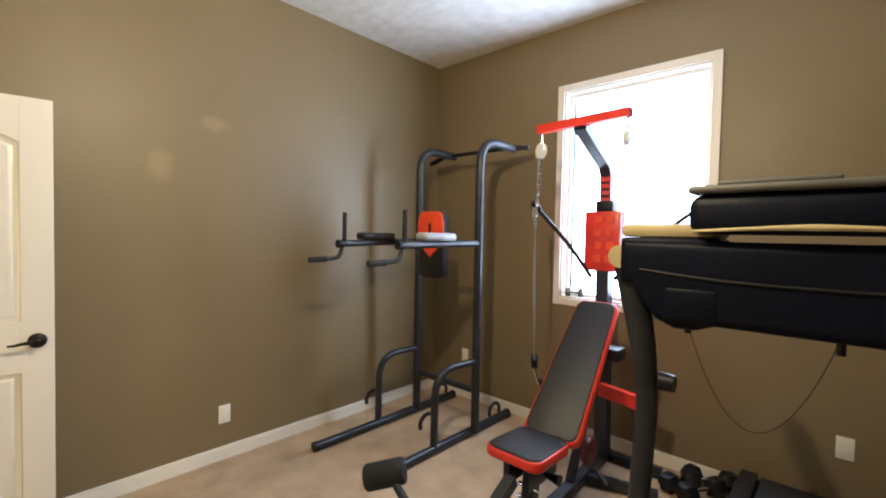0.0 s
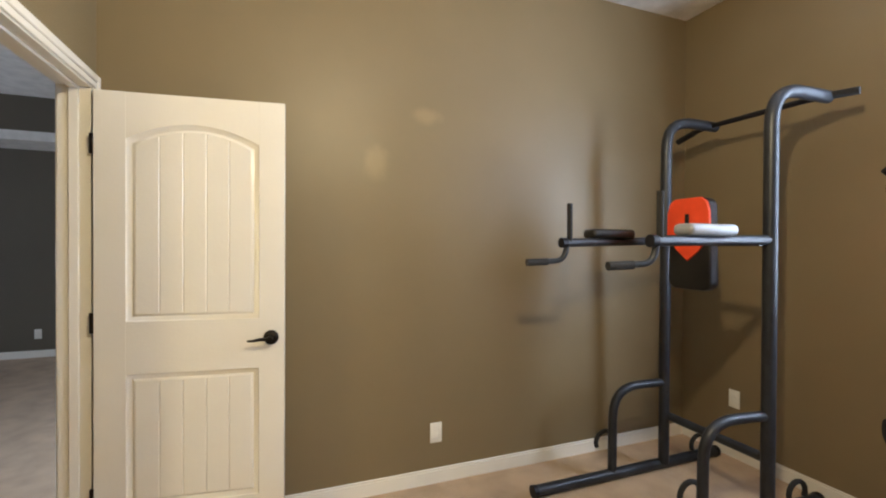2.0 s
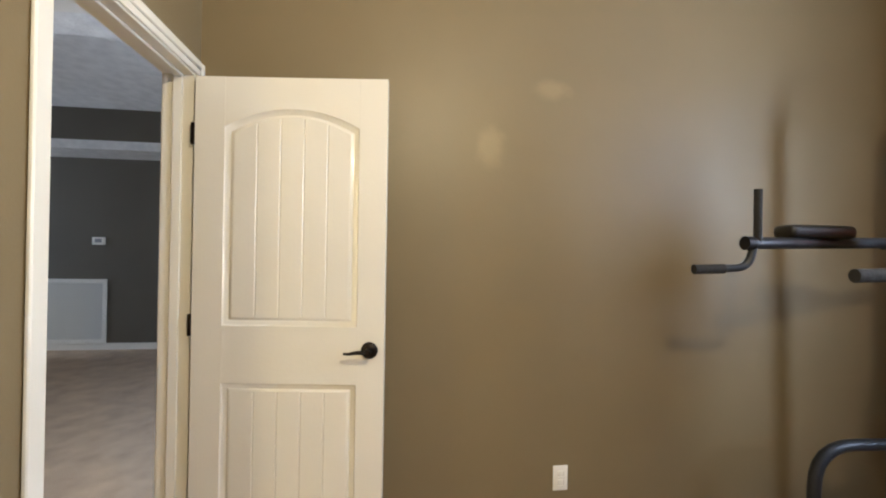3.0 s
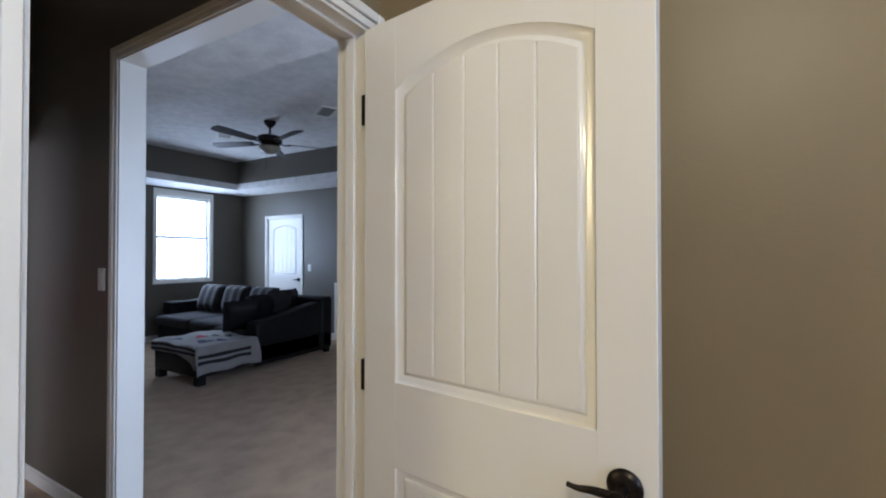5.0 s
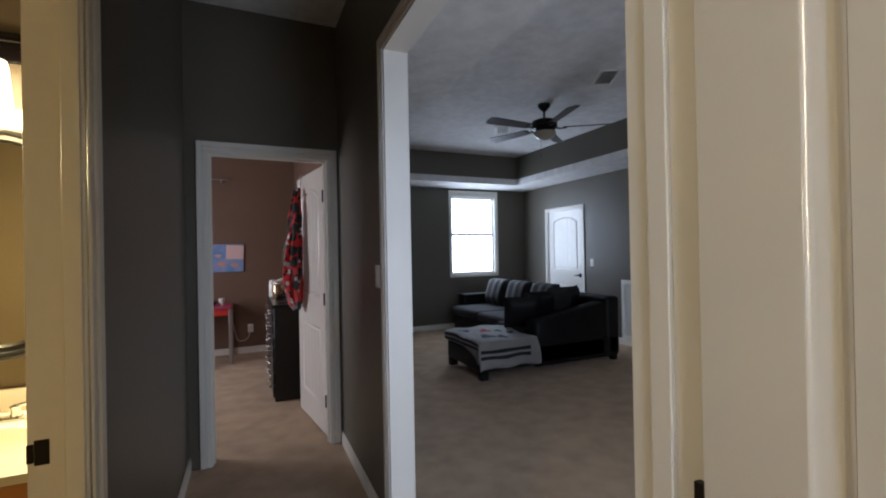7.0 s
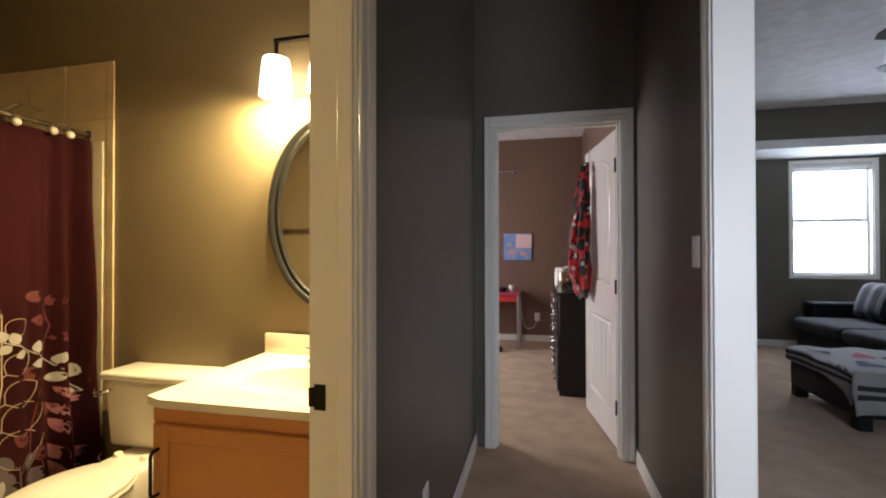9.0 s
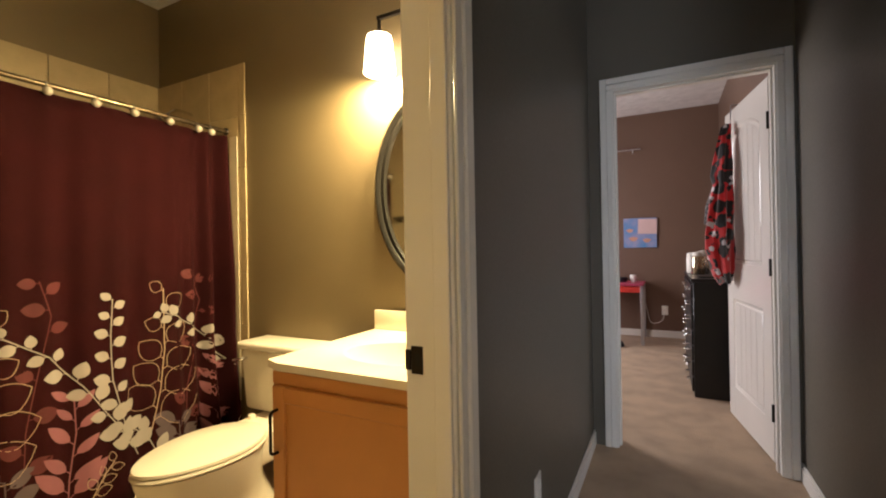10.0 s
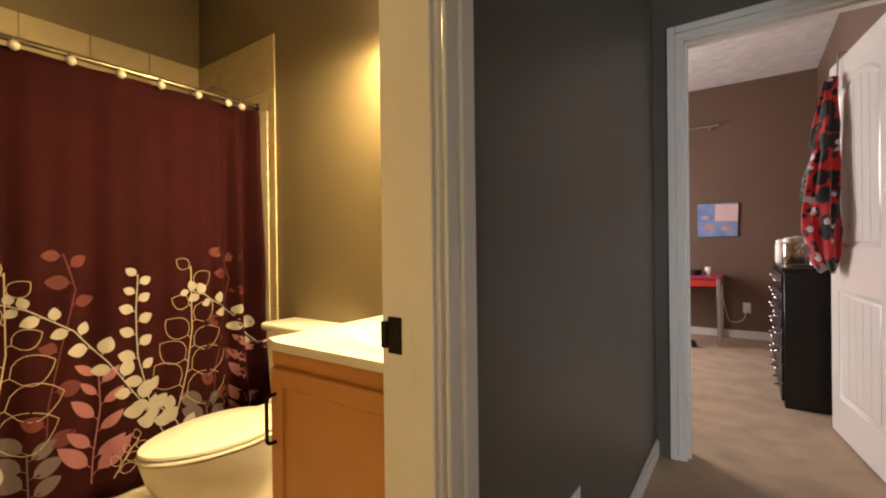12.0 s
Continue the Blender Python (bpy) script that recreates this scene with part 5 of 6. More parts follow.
def pillow(bm, w, h, d, m, n=10):
    """A stuffed cushion, thick in the middle and thin at the seams."""
    for s in (-1, 1):
        g_ = []
        for i in range(n + 1):
            row = []
            for j in range(n + 1):
                u, v = 2 * i / n - 1, 2 * j / n - 1
                t = max(0.0, (1 - u ** 4) * (1 - v ** 4)) ** 0.6
                pin = 1 - 0.06 * (u * u) * (v * v)
                row.append(bm.verts.new(m @ Vector((u * w / 2 * (1 - 0.05 * (1 - v * v)) * pin, s * d / 2 * t, v * h / 2 * (1 - 0.05 * (1 - u * u)) * pin))))
            g_.append(row)
        for i in range(n):
            for j in range(n):
                bm.faces.new((g_[i][j], g_[i + 1][j], g_[i + 1][j + 1], g_[i][j + 1]))


def soft_box(name, mat, root, d, bevel=0.03, label="", o=(0, 0, 0), m=None):
    bm = bmesh.new()
    box(bm, d[0] - o[0], d[1] - o[0], d[2] - o[1], d[3] - o[1], d[4] - o[2], d[5] - o[2], bevel=bevel, segs=4, m=m)
    return part(name, bm, mat, root, label)


o1 = (-5.3, -5.3, 0)
sofa = thing("sectional_sofa", "black leather sectional sofa with grey cushions and a chaise", "sofa", pose(*o1))
soft_box("base", SOFA, sofa, (-5.98, -5.02, -6.66, -4.9, 0.06, 0.30), 0.02, o=o1)
soft_box("base", SOFA, sofa, (-5.98, -4.76, -4.9, -4.0, 0.06, 0.30), 0.02, o=o1)
soft_box("back", SOFA, sofa, (-6.02, -5.80, -6.72, -4.0, 0.06, 0.78), 0.05, o=o1)
bm = bmesh.new()
vs = box(bm, -5.80 - o1[0], -4.76 - o1[0], -4.22 - o1[1], -4.0 - o1[1], 0.06, 0.72, bevel=0.05, segs=4)
for v in vs:
    if v.co.z > 0.4:
        v.co.z -= 0.16 * max(0.0, v.co.x - 0.0) / 0.54
part("back", bm, SOFA, sofa, "black leather back sloping down to the chaise")
arm = soft_box("arm", SOFA, sofa, (-5.86, -5.20, -6.88, -6.66, 0.06, 0.60), 0.05, o=o1)
soft_box("arm_pad", SOFA, arm, (-5.85, -5.21, -6.885, -6.655, 0.555, 0.625), 0.03, o=o1)
for y0, y1 in ((-6.65, -5.77), (-5.76, -4.92)):
    soft_box("seat_cushion", CUSH, sofa, (-5.8, -4.96, y0, y1, 0.30, 0.45), 0.06, "dark grey microfibre seat cushion", o=o1)
soft_box("seat_cushion", CUSH, sofa, (-5.8, -4.78, -4.9, -4.23, 0.30, 0.45), 0.05, "dark grey microfibre seat cushion", o=o1)
chaise = soft_box("chaise", SOFA, sofa, (-4.76, -4.05, -4.82, -3.98, 0.09, 0.29), 0.02, "black leather chaise end", o=o1)
soft_box("chaise_cushion", CUSH, chaise, (-4.775, -4.04, -4.83, -3.97, 0.28, 0.405), 0.035, "dark grey microfibre chaise cushion", o=o1)
for x, y in ((-4.10, -4.77), (-4.10, -4.03)):
    bm = bmesh.new()
    box(bm, x - o1[0] - 0.045, x - o1[0] + 0.045, y - o1[1] - 0.045, y - o1[1] + 0.045, 0, 0.095, bevel=0.006)
    part("foot", bm, SOFA, sofa)
for x, y in ((-5.95, -6.66), (-5.95, -4.06), (-5.28, -6.8)):
    bm = bmesh.new()
    box(bm, x - o1[0] - 0.035, x - o1[0] + 0.035, y - o1[1] - 0.035, y - o1[1] + 0.035, 0, 0.07, bevel=0.005)
    part("foot", bm, SOFA, sofa)
for k, (y, tilt) in enumerate(((-6.33, 20), (-5.7, 16), (-5.08, 18))):
    bm = bmesh.new()
    m = Matrix.Translation((-5.68 - o1[0], y - o1[1], 0.68)) @ pose(0, 0, 0, 0, -tilt, 0) @ pose(0, 0, 0, 0, 0, 90)
    pillow(bm, 0.62, 0.46, 0.2, m)
    cu = part("back_cushion", bm, CUSH, sofa, "dark back cushion with silver stripes")
    for sx in (-0.18, 0.0, 0.17):
        bm = bmesh.new()
        for s in (1,):
            n = 10
            prev = None
            for j in range(n + 1):
                v = 2 * j / n - 1
                row = []
                for e in (-0.035, 0.0, 0.035):
                    u = (sx + e) / 0.31
                    t = max(0.0, (1 - u ** 4) * (1 - v ** 4)) ** 0.6
                    row.append(bm.verts.new(m @ Vector((sx + e, -(0.1 * t + 0.003), v * 0.22))))
                if prev:
                    bm.faces.new((prev[0], prev[1], row[1], row[0]))
                    bm.faces.new((prev[1], prev[2], row[2], row[1]))
                prev = row
        part("cushion_stripe", bm, STRIPE_L, cu, "silver stripe")
for x, y, z, rx, rz, lab in ((-5.62, -4.45, 0.70, -14, 35, "dark throw pillow in the sofa corner"), (-5.36, -4.36, 0.71, -16, 4, "dark throw pillow against the sofa back"), (-5.08, -4.37, 0.67, -15, -8, "dark throw pillow beside the chaise"), (-4.86, -4.40, 0.615, -16, -26, "large dark pillow leaning over the chaise")):
    pl = thing("throw_pillow", lab, "pillow", pose(x, y, z, rx, 0, rz), "sofa pillows")
    bm = bmesh.new()
    pillow(bm, 0.46, 0.42, 0.17, Matrix())
    part("cover", bm, CUSH if z > 0.7 else SOFA, pl)

thr = thing("throw_blanket", "cream knitted throw with black bands spread over the chaise", "blanket", pose(-4.4, -4.4, 0.405))
TX, TYN, TYS, TXW = 0.364, 0.434, -0.42, -0.33      # edges of the chaise top under the throw
bm = bmesh.new()
nu, nv = 26, 28


def drape(a, b):
    """The throw at a along the chaise and b across it: flat on top, hanging over the end and the near side."""
    dx, dy = max(0.0, a - TX), max(0.0, b - TYN)
    top = 0.012 + 0.008 * math.sin(a * 17 + b * 6) * math.sin(b * 11)
    return Vector((min(a, TX) + (0.014 + 0.012 * math.sin(b * 15) if dx else 0.0) + 0.05 * dy * dx, min(b, TYN) + (0.014 + 0.014 * math.sin(a * 13) if dy else 0.0), top - dx - dy))


def end_hang(b):
    """The throw hangs deeper over the end towards the near corner."""
    return 0.10 + 0.17 * min(1.0, max(0.0, (b - 0.05) / 0.38)) ** 2


def cloth_point(u, v):
    b = TYS + v * (TYN + 0.29 - TYS)
    west = TXW + 0.05 * math.sin(b * 7)
    return west + u * (TX + (end_hang(b) if b < TYN else 0.012) - west), b


gr = [[bm.verts.new(drape(*cloth_point(i / nu, j / nv))) for j in range(nv + 1)] for i in range(nu + 1)]
for i in range(nu):
    for j in range(nv):
        bm.faces.new((gr[i][j], gr[i + 1][j], gr[i + 1][j + 1], gr[i][j + 1]))
bl = part("cloth", bm, THROW, thr)
so = bl.modifiers.new("thickness", "SOLIDIFY")
so.thickness, so.offset = 0.008, 0.0


def strip(pts_in, pts_out, nrm):
    bm = bmesh.new()
    prev = None
    for p, q in zip(pts_in, pts_out):
        pair = [bm.verts.new(drape(*p) + nrm), bm.verts.new(drape(*q) + nrm)]
        if prev:
            bm.faces.new((prev[0], prev[1], pair[1], pair[0]))
        prev = pair
    part("band", bm, THROW_D, thr, "black knit band")


for d0, d1 in ((0.09, 0.128), (0.155, 0.193)):
    run = [TXW + 0.08 + (TX - TXW - 0.08) * k / 24 for k in range(25)]
    strip([(x, TYN + d0) for x in run], [(x, TYN + d1) for x in run], Vector((0, 0.008, 0.001)))
for d0, d1 in ((0.015, 0.04), (0.062, 0.088)):
    run = [TYS + 0.01 + (TYN - 0.012 - TYS) * k / 24 for k in range(25)]
    strip([(TX + d0 + 0.06 * max(0.0, y) ** 2, y) for y in run], [(TX + d1 + 0.06 * max(0.0, y) ** 2, y) for y in run], Vector((0.008, 0, 0.001)))
for cx, cy, r, mat in ((0.16, 0.22, 0.10, THROW_B), (0.02, 0.30, 0.07, THROW_B), (0.24, -0.18, 0.09, THROW_B), (0.02, -0.08, 0.08, THROW_R), (-0.12, -0.02, 0.05, THROW_D), (-0.2, 0.12, 0.05, THROW_D)):
    bm = bmesh.new()
    pts = []
    for i in range(18):
        t = 2 * math.pi * i / 18
        rr_ = r * (0.75 + 0.25 * math.sin(3 * t + cx * 40))
        pts.append(bm.verts.new(drape(cx + rr_ * math.cos(t), min(cy + rr_ * 1.2 * math.sin(t), TYN)) + Vector((0, 0, 0.008))))
    c = bm.verts.new(drape(cx, cy) + Vector((0, 0, 0.009)))
    for i in range(18):
        bm.faces.new((pts[i], pts[(i + 1) % 18], c))
    part("motif", bm, mat, thr)

fan = thing("ceiling_fan", "dark five-blade ceiling fan with an amber glass bowl light", "ceiling fan", pose(-4.84, -3.88, TRAY))
bm = bmesh.new()
lathe(bm, [(0.07, 0.0), (0.065, -0.03), (0.03, -0.07), (0.013, -0.08), (0.013, -0.16), (0.02, -0.165), (0.02, -0.18)], None, 24)
part("downrod", bm, BRONZE, fan)
bm = bmesh.new()
lathe(bm, [(0.03, -0.155), (0.09, -0.17), (0.135, -0.19), (0.14, -0.25), (0.11, -0.285), (0.06, -0.295)], None, 28)
part("motor", bm, BRONZE, fan)
bm = bmesh.new()
lathe(bm, [(0.06, -0.295), (0.12, -0.305), (0.125, -0.32), (0.10, -0.36), (0.05, -0.385), (0.01, -0.392)], None, 28)
part("bowl", bm, BOWL, fan, "amber glass bowl")
bm = bmesh.new()
tube(bm, [(0.05, 0, -0.38), (0.05, 0, -0.56)], 0.0015, 6)
ball(bm, Matrix.Translation((0.05, 0, -0.565)), 0.008, 8, 6)
part("pull_chain", bm, BRONZE, fan)
for k in range(5):
    bm = bmesh.new()
    m = pose(0, 0, -0.262, 0, 0, 3 + 72 * k)
    tube(bm, [m @ Vector(p) for p in ((0.11, 0, 0), (0.17, 0, -0.012), (0.24, 0, -0.006))], 0, square=(0.02, 0.004))
    iron = part("blade_iron", bm, BRONZE, fan)
    bm = bmesh.new()
    out = [(0.2, -0.045), (0.24, -0.055), (0.66, -0.07), (0.72, -0.06), (0.74, 0.0), (0.72, 0.06), (0.66, 0.07), (0.24, 0.055), (0.2, 0.045)]
    vs = [bm.verts.new((x, y, 0)) for x, y in out]
    f = bm.faces.new(vs)
    r_ = bmesh.ops.extrude_face_region(bm, geom=[f])
    bmesh.ops.translate(bm, vec=(0, 0, 0.007), verts=[v for v in r_["geom"] if isinstance(v, bmesh.types.BMVert)])
    bmesh.ops.transform(bm, matrix=m @ pose(0, 0, 0, 12), verts=bm.verts)
    part("blade", bm, FAN, iron, "dark walnut fan blade")


def ceiling_vent(x, y, z, rz):
    v = thing("ceiling_vent", "white louvred supply vent in the ceiling", "vent", pose(x, y, z, 0, 0, rz), "ceiling vents")
    boxes("frame", PLASTIC_W, v, (-0.18, 0.18, -0.1, -0.075, -0.012, 0), (-0.18, 0.18, 0.075, 0.1, -0.012, 0), (-0.18, -0.155, -0.075, 0.075, -0.012, 0), (0.155, 0.18, -0.075, 0.075, -0.012, 0), bevel=0.002)
    boxes("backing", BLACK, v, (-0.155, 0.155, -0.075, 0.075, -0.003, 0))
    for i in range(6):
        bm = bmesh.new()
        box(bm, -0.155, 0.155, -0.011, 0.011, -0.001, 0.001, m=pose(0, -0.0625 + i * 0.025, -0.008, 35))
        part("slat", bm, PLASTIC_W, v)


ceiling_vent(-4.93, -4.88, TRAY, 60)
ceiling_vent(-4.91, -3.04, TRAY, 60)
gr_ = thing("return_grille", "white louvred return air grille low on the wall", "vent", pose(GW, -3.89, 0.5, 0, 0, 90))
hw, hh = 0.73, 0.415
boxes("frame", PLASTIC_W, gr_, (-hw, hw, -0.02, 0, hh - 0.05, hh), (-hw, hw, -0.02, 0, -hh, -hh + 0.05), (-hw, -hw + 0.05, -0.02, 0, -hh + 0.05, hh - 0.05), (hw - 0.05, hw, -0.02, 0, -hh + 0.05, hh - 0.05), bevel=0.003)
boxes("backing", GREY, gr_, (-hw + 0.05, hw - 0.05, -0.004, -0.001, -hh + 0.05, hh - 0.05))
sl = bmesh.new()
box(sl, -hw + 0.05, hw - 0.05, -0.011, 0.011, -0.001, 0.001, m=pose(0, 0, 0, 38))
bmesh.ops.recalc_face_normals(sl, faces=sl.faces)
sl_me = bpy.data.meshes.new("slat")
sl.to_mesh(sl_me)
sl.free()
sl_me.materials.append(PLASTIC_W)
for i in range(36):
    s_ = new("slat", sl_me)
    s_.matrix_basis = pose(0, -0.011, -hh + 0.06 + i * (2 * hh - 0.12) / 35)
    s_.parent = gr_
th = thing("thermostat", "white wall thermostat with a grey display", "thermostat", pose(GW, -3.265, 1.41, 0, 0, 90))
boxes("case", PLASTIC_W, th, (-0.075, 0.075, -0.028, 0, -0.05, 0.05), bevel=0.006, segs=2)
boxes("display", GREY, th, (-0.04, 0.04, -0.031, -0.0285, -0.02, 0.028), bevel=0.001)
outlet(pose(GW, -2.31, 0.28, 0, 0, 90))
outlet(pose(GW, -5.2, 1.15, 0, 0, 90), "white rocker light switch beside the far door", "light_switch")
# hall
outlet(pose(W, -2.165, 1.25, 0, 0, 90), "white rocker light switch beside the cased opening", "light_switch")
outlet(pose(HE, -1.93, 0.35, 0, 0, -90), "white duplex outlet low on the hall wall")

# ---- bedroom ----
LACQUER = material("black_lacquer", (0.01, 0.01, 0.011), 0.35, dark=0.8, scale=10)
HOTPINK = material("hot_pink_laminate", (0.55, 0.06, 0.14), 0.4, dark=0.85)
REDTRIM = material("bright_red_plastic", (0.75, 0.05, 0.03), 0.45, dark=0.85)
SILVER = material("satin_silver_metal", (0.5, 0.5, 0.52), 0.35, 0.9, dark=0.9)
CANVAS = material("blue_painted_canvas", (0.09, 0.26, 0.55), 0.8, colour2=(0.35, 0.33, 0.5), scale=6)
PAPER = material("pinkish_paper", (0.72, 0.52, 0.5), 0.9, dark=0.93)
PEACH = material("peach_brush_marks", (0.65, 0.35, 0.25), 0.8)


def robe_cloth():
    """Red plush with black and white round spots."""
    m = bpy.data.materials.new("red_spotted_plush")
    m.use_nodes = True
    n, l = m.node_tree.nodes, m.node_tree.links
    b = n["Principled BSDF"]
    co = n.new("ShaderNodeTexCoord")
    last = None
    colour = n.new("ShaderNodeRGB")
    colour.outputs[0].default_value = (0.55, 0.012, 0.014, 1)
    last = colour.outputs[0]
    for scale, size, c, off in ((11.0, 0.5, (0.010, 0.008, 0.009, 1), 0.0), (12.0, 0.27, (0.62, 0.58, 0.6, 1), 3.7), (17.0, 0.30, (0.010, 0.008, 0.009, 1), 7.1)):
        mp = n.new("ShaderNodeMapping")
        mp.inputs["Location"].default_value = (off, off * 0.7, off * 0.3)
        l.new(co.outputs["Object"], mp.inputs["Vector"])
        v = n.new("ShaderNodeTexVoronoi")
        v.inputs["Scale"].default_value = scale
        warp = n.new("ShaderNodeTexNoise")
        warp.inputs["Scale"].default_value = 22
        l.new(mp.outputs[0], warp.inputs["Vector"])
        push = n.new("ShaderNodeVectorMath")
        push.operation = "MULTIPLY_ADD"
        l.new(warp.outputs["Color"], push.inputs[0])
        push.inputs[1].default_value = (0.05, 0.05, 0.05)
        l.new(mp.outputs[0], push.inputs[2])
        l.new(push.outputs[0], v.inputs["Vector"])
        r = n.new("ShaderNodeMapRange")
        r.inputs[1].default_value, r.inputs[2].default_value = size, size - 0.04
        l.new(v.outputs["Distance"], r.inputs[0])
        mx = n.new("ShaderNodeMix")
        mx.data_type = "RGBA"
        l.new(r.outputs[0], mx.inputs[0])
        l.new(last, mx.inputs[6])
        mx.inputs[7].default_value = c
        last = mx.outputs[2]
    l.new(last, b.inputs["Base Color"])
    b.inputs["Roughness"].default_value = 0.95
    b.inputs["Sheen Weight"].default_value = 0.5
    return m


o3 = (-2.25, -4.92, 0)
dr = thing("dresser", "tall black lacquer dresser with rows of chrome-handled drawers", "dresser", pose(*o3))


def d_box(name, mat, d, bevel=0.003, label="", parent=None):
    bm = bmesh.new()
    box(bm, d[0] - o3[0], d[1] - o3[0], d[2] - o3[1], d[3] - o3[1], d[4], d[5], bevel=bevel)
    return part(name, bm, mat, parent or dr, label)


DY0, DY1, DF = -5.52, -4.325, -2.062
d_box("carcass", LACQUER, (-2.44, DF, DY0, DY1, 0.0, 0.875))
d_box("top", LACQUER, (-2.445, DF + 0.015, DY0 - 0.01, DY1 + 0.008, 0.876, 0.9), 0.004)
rows = 7
for r in range(rows):
    for c in range(2):
        y0 = DY0 + 0.015 + c * (DY1 - DY0 - 0.02) / 2
        y1 = y0 + (DY1 - DY0 - 0.04) / 2
        z0 = 0.04 + r * 0.83 / rows
        dd = d_box("drawer", LACQUER, (DF + 0.001, DF + 0.016, y0, y1, z0, z0 + 0.83 / rows - 0.012), 0.002)
        for f in (0.3, 0.7):
            y = y0 + (y1 - y0) * f
            bm = bmesh.new()
            z = z0 + 0.055
            tube(bm, rounded([(DF + 0.015 - o3[0], y - 0.03 - o3[1], z), (DF + 0.042 - o3[0], y - 0.028 - o3[1], z), (DF + 0.042 - o3[0], y + 0.028 - o3[1], z), (DF + 0.015 - o3[0], y + 0.03 - o3[1], z)], 0.012, 4), 0.0055, 8)
            part("handle", bm, CHROME, dd, "chrome bow handle")
PALE_GOLD = material("pale_gold_mercury_glass", (0.62, 0.5, 0.34), 0.2, 0.9, dark=0.6, scale=40)
for x, y, r, h, mat, lab in ((-2.13, -4.86, 0.05, 0.20, PALE_GOLD, "tall pale gold canister on the dresser"), (-2.18, -5.02, 0.05, 0.21, CHROME, "mirrored silver canister with a pale top on the dresser"), (-2.27, -4.82, 0.045, 0.17, CHROME, "short mirrored silver candle holder on the dresser"), (-2.10, -5.2, 0.045, 0.19, PLASTIC_W, "white candle jar on the dresser"), (-2.34, -4.98, 0.05, 0.20, PALE_GOLD, "pale gold canister near the wall on the dresser")):
    jar = thing("jar", lab, "jar", pose(x, y, 0.9), "dresser jars")
    bm = bmesh.new()
    lathe(bm, [(r * 0.9, 0), (r, 0.01), (r, h * 0.75), (r * 0.85, h * 0.8)], None, 20)
    part("body", bm, mat, jar)
    bm = bmesh.new()
    lathe(bm, [(r * 0.85, h * 0.8), (r * 0.95, h * 0.83), (r * 0.9, h * 0.95), (r * 0.3, h)], None, 20)
    part("lid", bm, PLASTIC_W, jar, "pale rounded lid")
tr = thing("jewellery_tray", "dark tray on the dresser top", "tray", pose(-2.2, -4.55, 0.9))
boxes("tray", LACQUER, tr, (-0.09, 0.09, -0.13, 0.13, 0.0, 0.012), bevel=0.004)

# robe hanging over the open door
robe = thing("bathrobe", "red plush robe with black and white spots on the door", "bathrobe", d2 @ pose(0.565, 0.012, 0.02))
bm = bmesh.new()
n = 40
prof = [(1.91, 0.02, 0.022), (1.89, 0.036, 0.036), (1.84, 0.045, 0.042), (1.76, 0.062, 0.05), (1.66, 0.085, 0.062), (1.58, 0.092, 0.07), (1.52, 0.084, 0.064), (1.45, 0.105, 0.074), (1.32, 0.125, 0.085), (1.2, 0.145, 0.095), (1.1, 0.15, 0.092), (1.02, 0.13, 0.08), (0.95, 0.10, 0.066), (0.90, 0.07, 0.05)]
rs = []
for z, a, b in prof:
    ring = []
    for i in range(n):
        t = 2 * math.pi * i / n
        k = 1 + 0.15 * math.sin(5 * t + z * 4) + 0.09 * math.sin(9 * t - z * 7) + 0.06 * math.sin(z * 38 + 2 * t)
        ring.append(bm.verts.new((0.6 * a * k * math.cos(t) - 0.02 + 0.03 * (1.9 - z), 0.8 * b + 0.006 + 0.78 * b * k * math.sin(t), z + 0.03 * math.sin(3 * t + 1) * (1 if z < 1.0 else 0))))
    rs.append(ring)
for p, q in zip(rs, rs[1:]):
    for i in range(n):
        bm.faces.new((p[i], p[(i + 1) % n], q[(i + 1) % n], q[i]))
bm.faces.new(rs[0])
bm.faces.new(list(reversed(rs[-1])))
part("body", bm, robe_cloth(), robe)
bm = bmesh.new()
tube(bm, rounded([(0.045, 0.07, 1.53), (0.075, 0.095, 1.42), (0.085, 0.105, 1.27)], 0.05), lambda t: 0.03 + 0.014 * t, 12)
part("sleeve", bm, material("black_white_dotted_plush", (0.012, 0.012, 0.014), 0.95, colour2=(0.3, 0.3, 0.3), scale=60), robe, "black sleeve with white dots")
bm = bmesh.new()
tube(bm, rounded([(-0.0, -0.055, 1.99), (0, -0.052, 2.034), (0, 0.0, 2.036), (0, 0.006, 1.9), (0, 0.035, 1.88)], 0.01), 0.004, 8)
part("hook", bm, SILVER, robe, "over-door hook")

pic = thing("canvas_picture", "blue painted canvas with a pale paper pinned over it", "picture", pose(-1.595, PS, 1.33, 0, 0, 180))
boxes("canvas", CANVAS, pic, (-0.195, 0.195, -0.022, 0, -0.19, 0.19), bevel=0.003)
bm = bmesh.new()
box(bm, -0.02, 0.2, -0.026, -0.023, -0.02, 0.17, m=pose(-0.005, 0, 0.008, 0, 2, 0))
part("paper", bm, PAPER, pic, "pinkish paper sheet")
for x, z, r in ((-0.08, -0.08, 0.05), (0.08, -0.1, 0.045), (-0.12, 0.03, 0.04)):
    bm = bmesh.new()
    plate(bm, [(x + r * math.cos(a) * (1 + 0.3 * math.sin(3 * a)), z + r * 0.6 * math.sin(a)) for a in [2 * math.pi * i / 14 for i in range(14)]], -0.0245, -0.0225)
    part("brush_mark", bm, PEACH, pic)
for c in (pic,):
    c.matrix_basis = pose(-1.595, PS, 1.33, 0, 0, 180)

o4 = (-1.1, -6.37, 0)
desk = thing("desk", "small desk with a pink top and silver legs", "desk", pose(*o4))


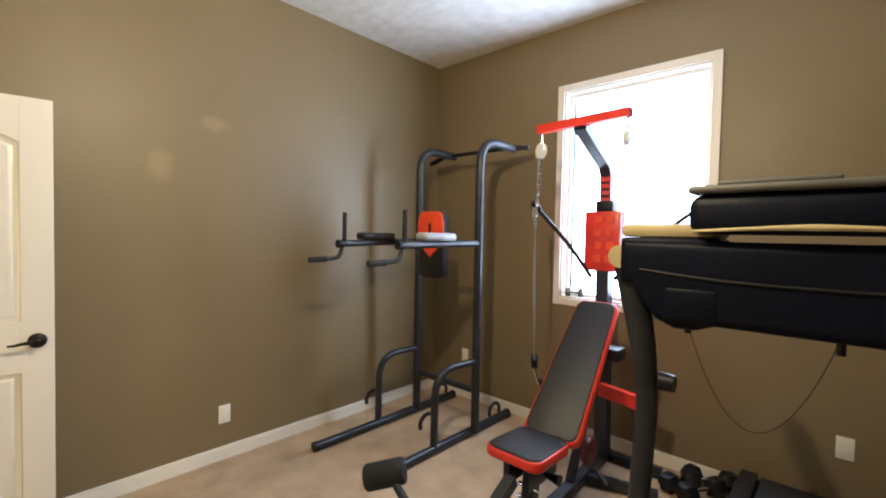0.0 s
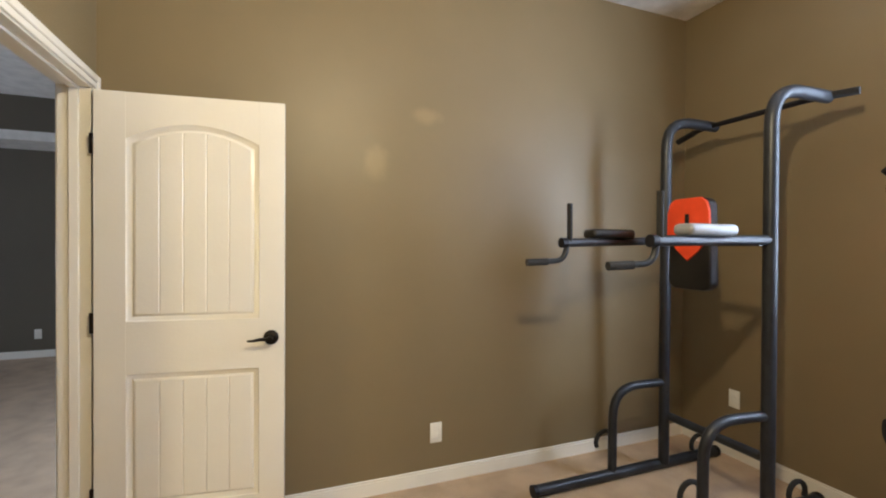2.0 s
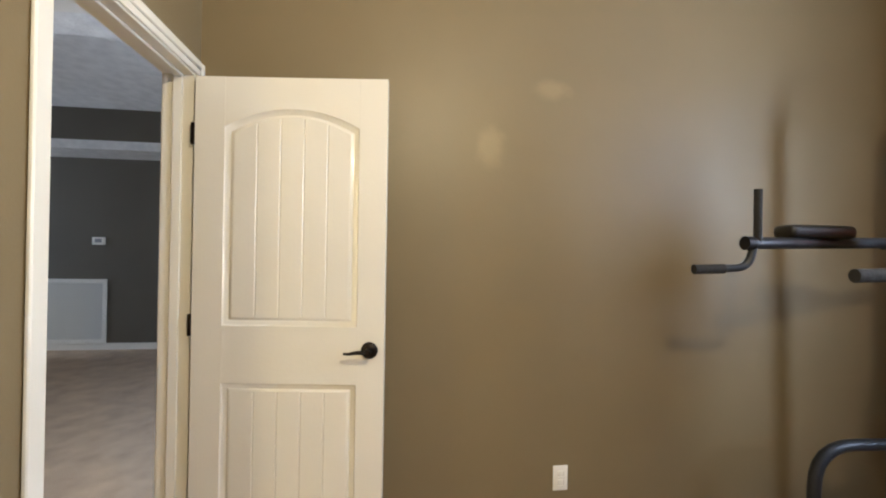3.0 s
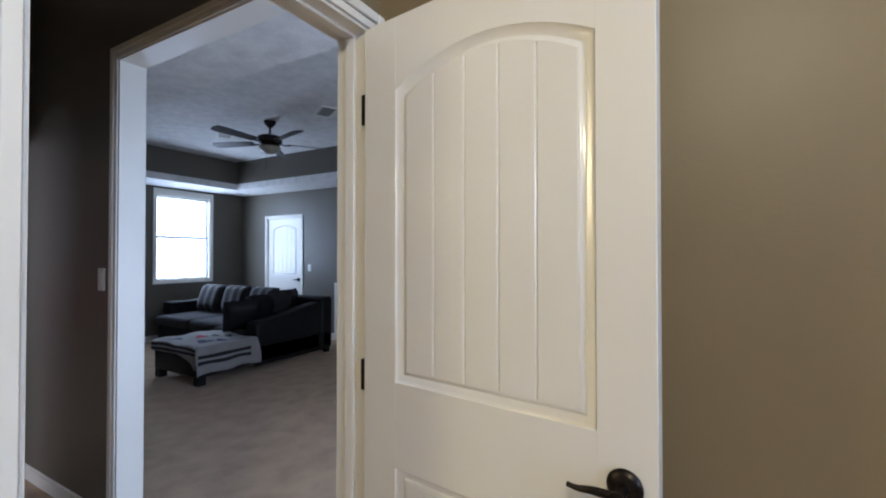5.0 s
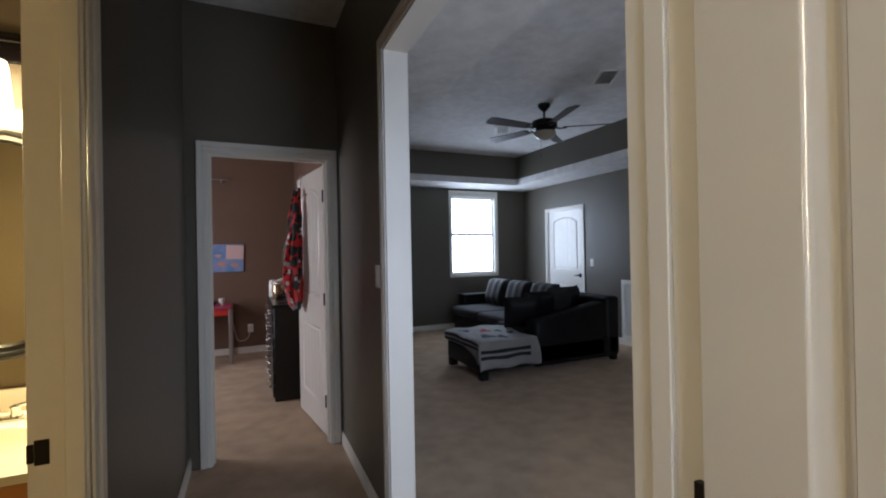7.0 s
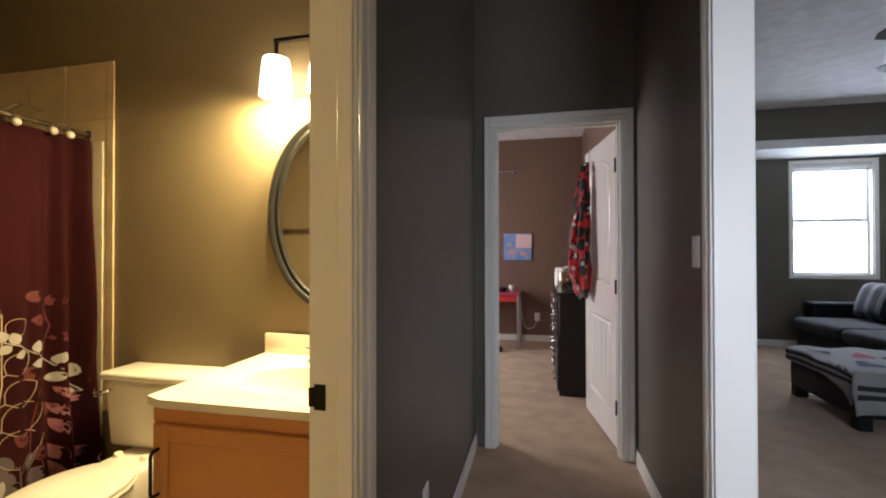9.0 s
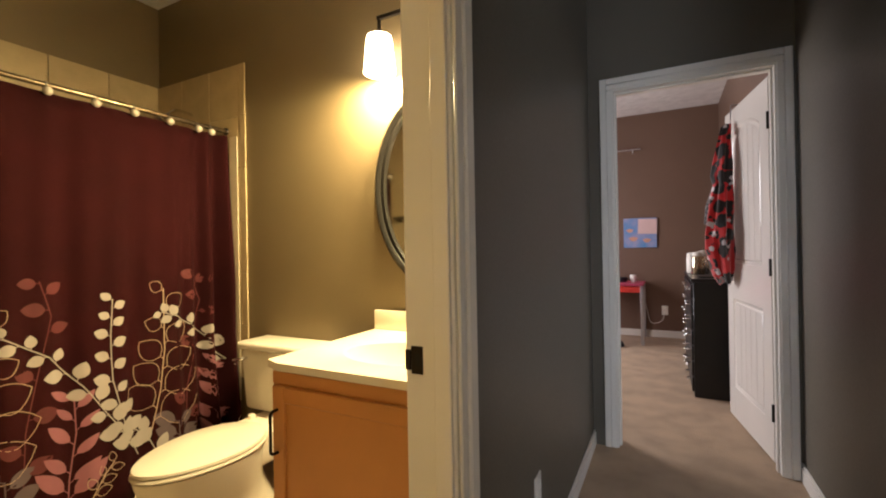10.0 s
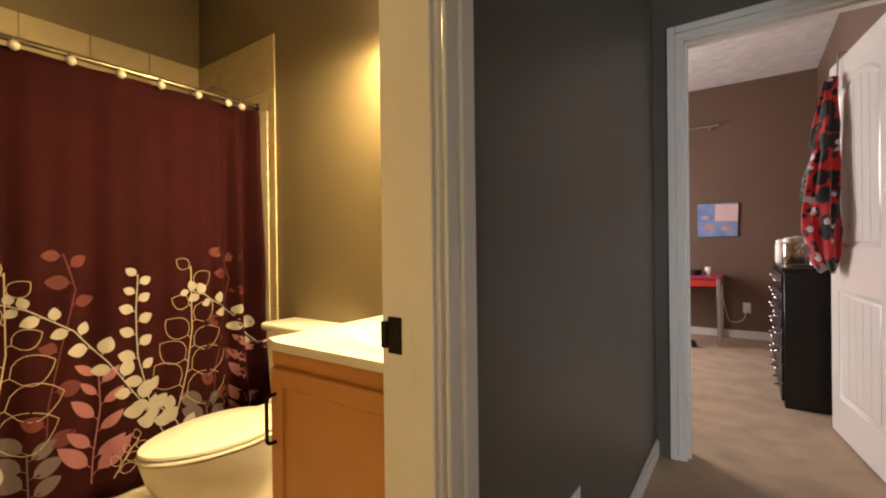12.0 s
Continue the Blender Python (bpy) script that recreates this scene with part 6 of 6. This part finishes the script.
def k_box(name, mat, d, bevel=0.003, label="", root=None, o=o4):
    bm = bmesh.new()
    box(bm, d[0] - o[0], d[1] - o[0], d[2] - o[1], d[3] - o[1], d[4] - o[2], d[5] - o[2], bevel=bevel)
    return part(name, bm, mat, root or desk, label)


k_box("top", HOTPINK, (-1.65, -0.6, -6.68, -6.08, 0.69, 0.712))
k_box("drawer_front", REDTRIM, (-1.615, -0.65, -6.12, -6.10, 0.61, 0.685), 0.004, "bright red drawer front")
for x in (-1.63, -0.62):
    for y in (-6.66, -6.10):
        k_box("leg", SILVER, (x - 0.018, x + 0.018, y - 0.018, y + 0.018, 0, 0.69))
    k_box("rail", SILVER, (x - 0.012, x + 0.012, -6.64, -6.12, 0.60, 0.63))
for x, y, r, h, mat, lab in ((-1.52, -6.45, 0.04, 0.09, PLASTIC_W, "small pale jar on the desk"), (-1.4, -6.4, 0.06, 0.06, BLACK, "small dark bowl on the desk"), (-1.25, -6.5, 0.04, 0.12, GREY, "grey cup on the desk")):
    j = thing("cup", lab, "cup", pose(x, y, 0.712), "desk things")
    bm = bmesh.new()
    lathe(bm, [(r * 0.7, 0), (r, h * 0.6), (r * 0.95, h), (r * 0.8, h), (r * 0.8, h * 0.6), (r * 0.5, h * 0.2)], None, 18)
    part("body", bm, mat, j)
ch = thing("desk_chair", "swivel desk chair with a pink seat and black star base", "chair", pose(-1.16, -5.98, 0))
bm = bmesh.new()
box(bm, -0.2, 0.2, -0.2, 0.2, 0.43, 0.49, bevel=0.025, segs=3)
part("seat", bm, HOTPINK, ch)
bm = bmesh.new()
tube(bm, [(0, 0, 0.06), (0, 0, 0.44)], 0.022, 12)
part("post", bm, BLACK, ch)
for k in range(5):
    bm = bmesh.new()
    m = pose(0, 0, 0, 0, 0, 20 + 72 * k)
    tube(bm, [m @ Vector(p) for p in ((0.02, 0, 0.09), (0.28, 0, 0.055))], lambda t: 0.022 - 0.008 * t, 10)
    leg_ = part("base_leg", bm, BLACK, ch)
    bm = bmesh.new()
    disc(bm, m @ Matrix.Translation((0.27, -0.012, 0.025)) @ pose(0, 0, 0, -90), 0.025, 0.025, 0.024, 14)
    part("caster", bm, BLACK, leg_)
bm = bmesh.new()
box(bm, -0.18, 0.18, 0.17, 0.21, 0.58, 0.88, bevel=0.018, segs=3)
part("backrest", bm, HOTPINK, ch)
bm = bmesh.new()
tube(bm, rounded([(0, 0.1, 0.43), (0, 0.22, 0.45), (0, 0.215, 0.65)], 0.06), 0.014, 10)
part("back_bar", bm, BLACK, ch)
wr = thing("wall_rod", "thin silver rod on brackets high on the wall", "rod", pose(-1.2, PS, 2.4))
bm = bmesh.new()
tube(bm, [(-0.42, 0.07, 0), (0.5, 0.07, 0)], 0.008, 10)
part("rod", bm, SILVER, wr)
for x in (-0.33, 0.42):
    bm = bmesh.new()
    tube(bm, rounded([(x, 0.0, -0.03), (x, 0.07, -0.03), (x, 0.07, 0)], 0.02), 0.006, 8)
    part("bracket", bm, SILVER, wr)
outlet(pose(-1.865, PS, 0.34, 0, 0, 180))
cord = thing("extension_cable", "pale cord running from the outlet to the desk", "cord", pose(-1.86, PS, 0))
bm = bmesh.new()
tube(bm, rounded([(0.0, 0.01, 0.32), (0.02, 0.03, 0.2), (0.16, 0.03, 0.16), (0.22, 0.03, 0.45), (0.24, 0.05, 0.68)], 0.08), 0.004, 8)
part("cable", bm, PLASTIC_W, cord)
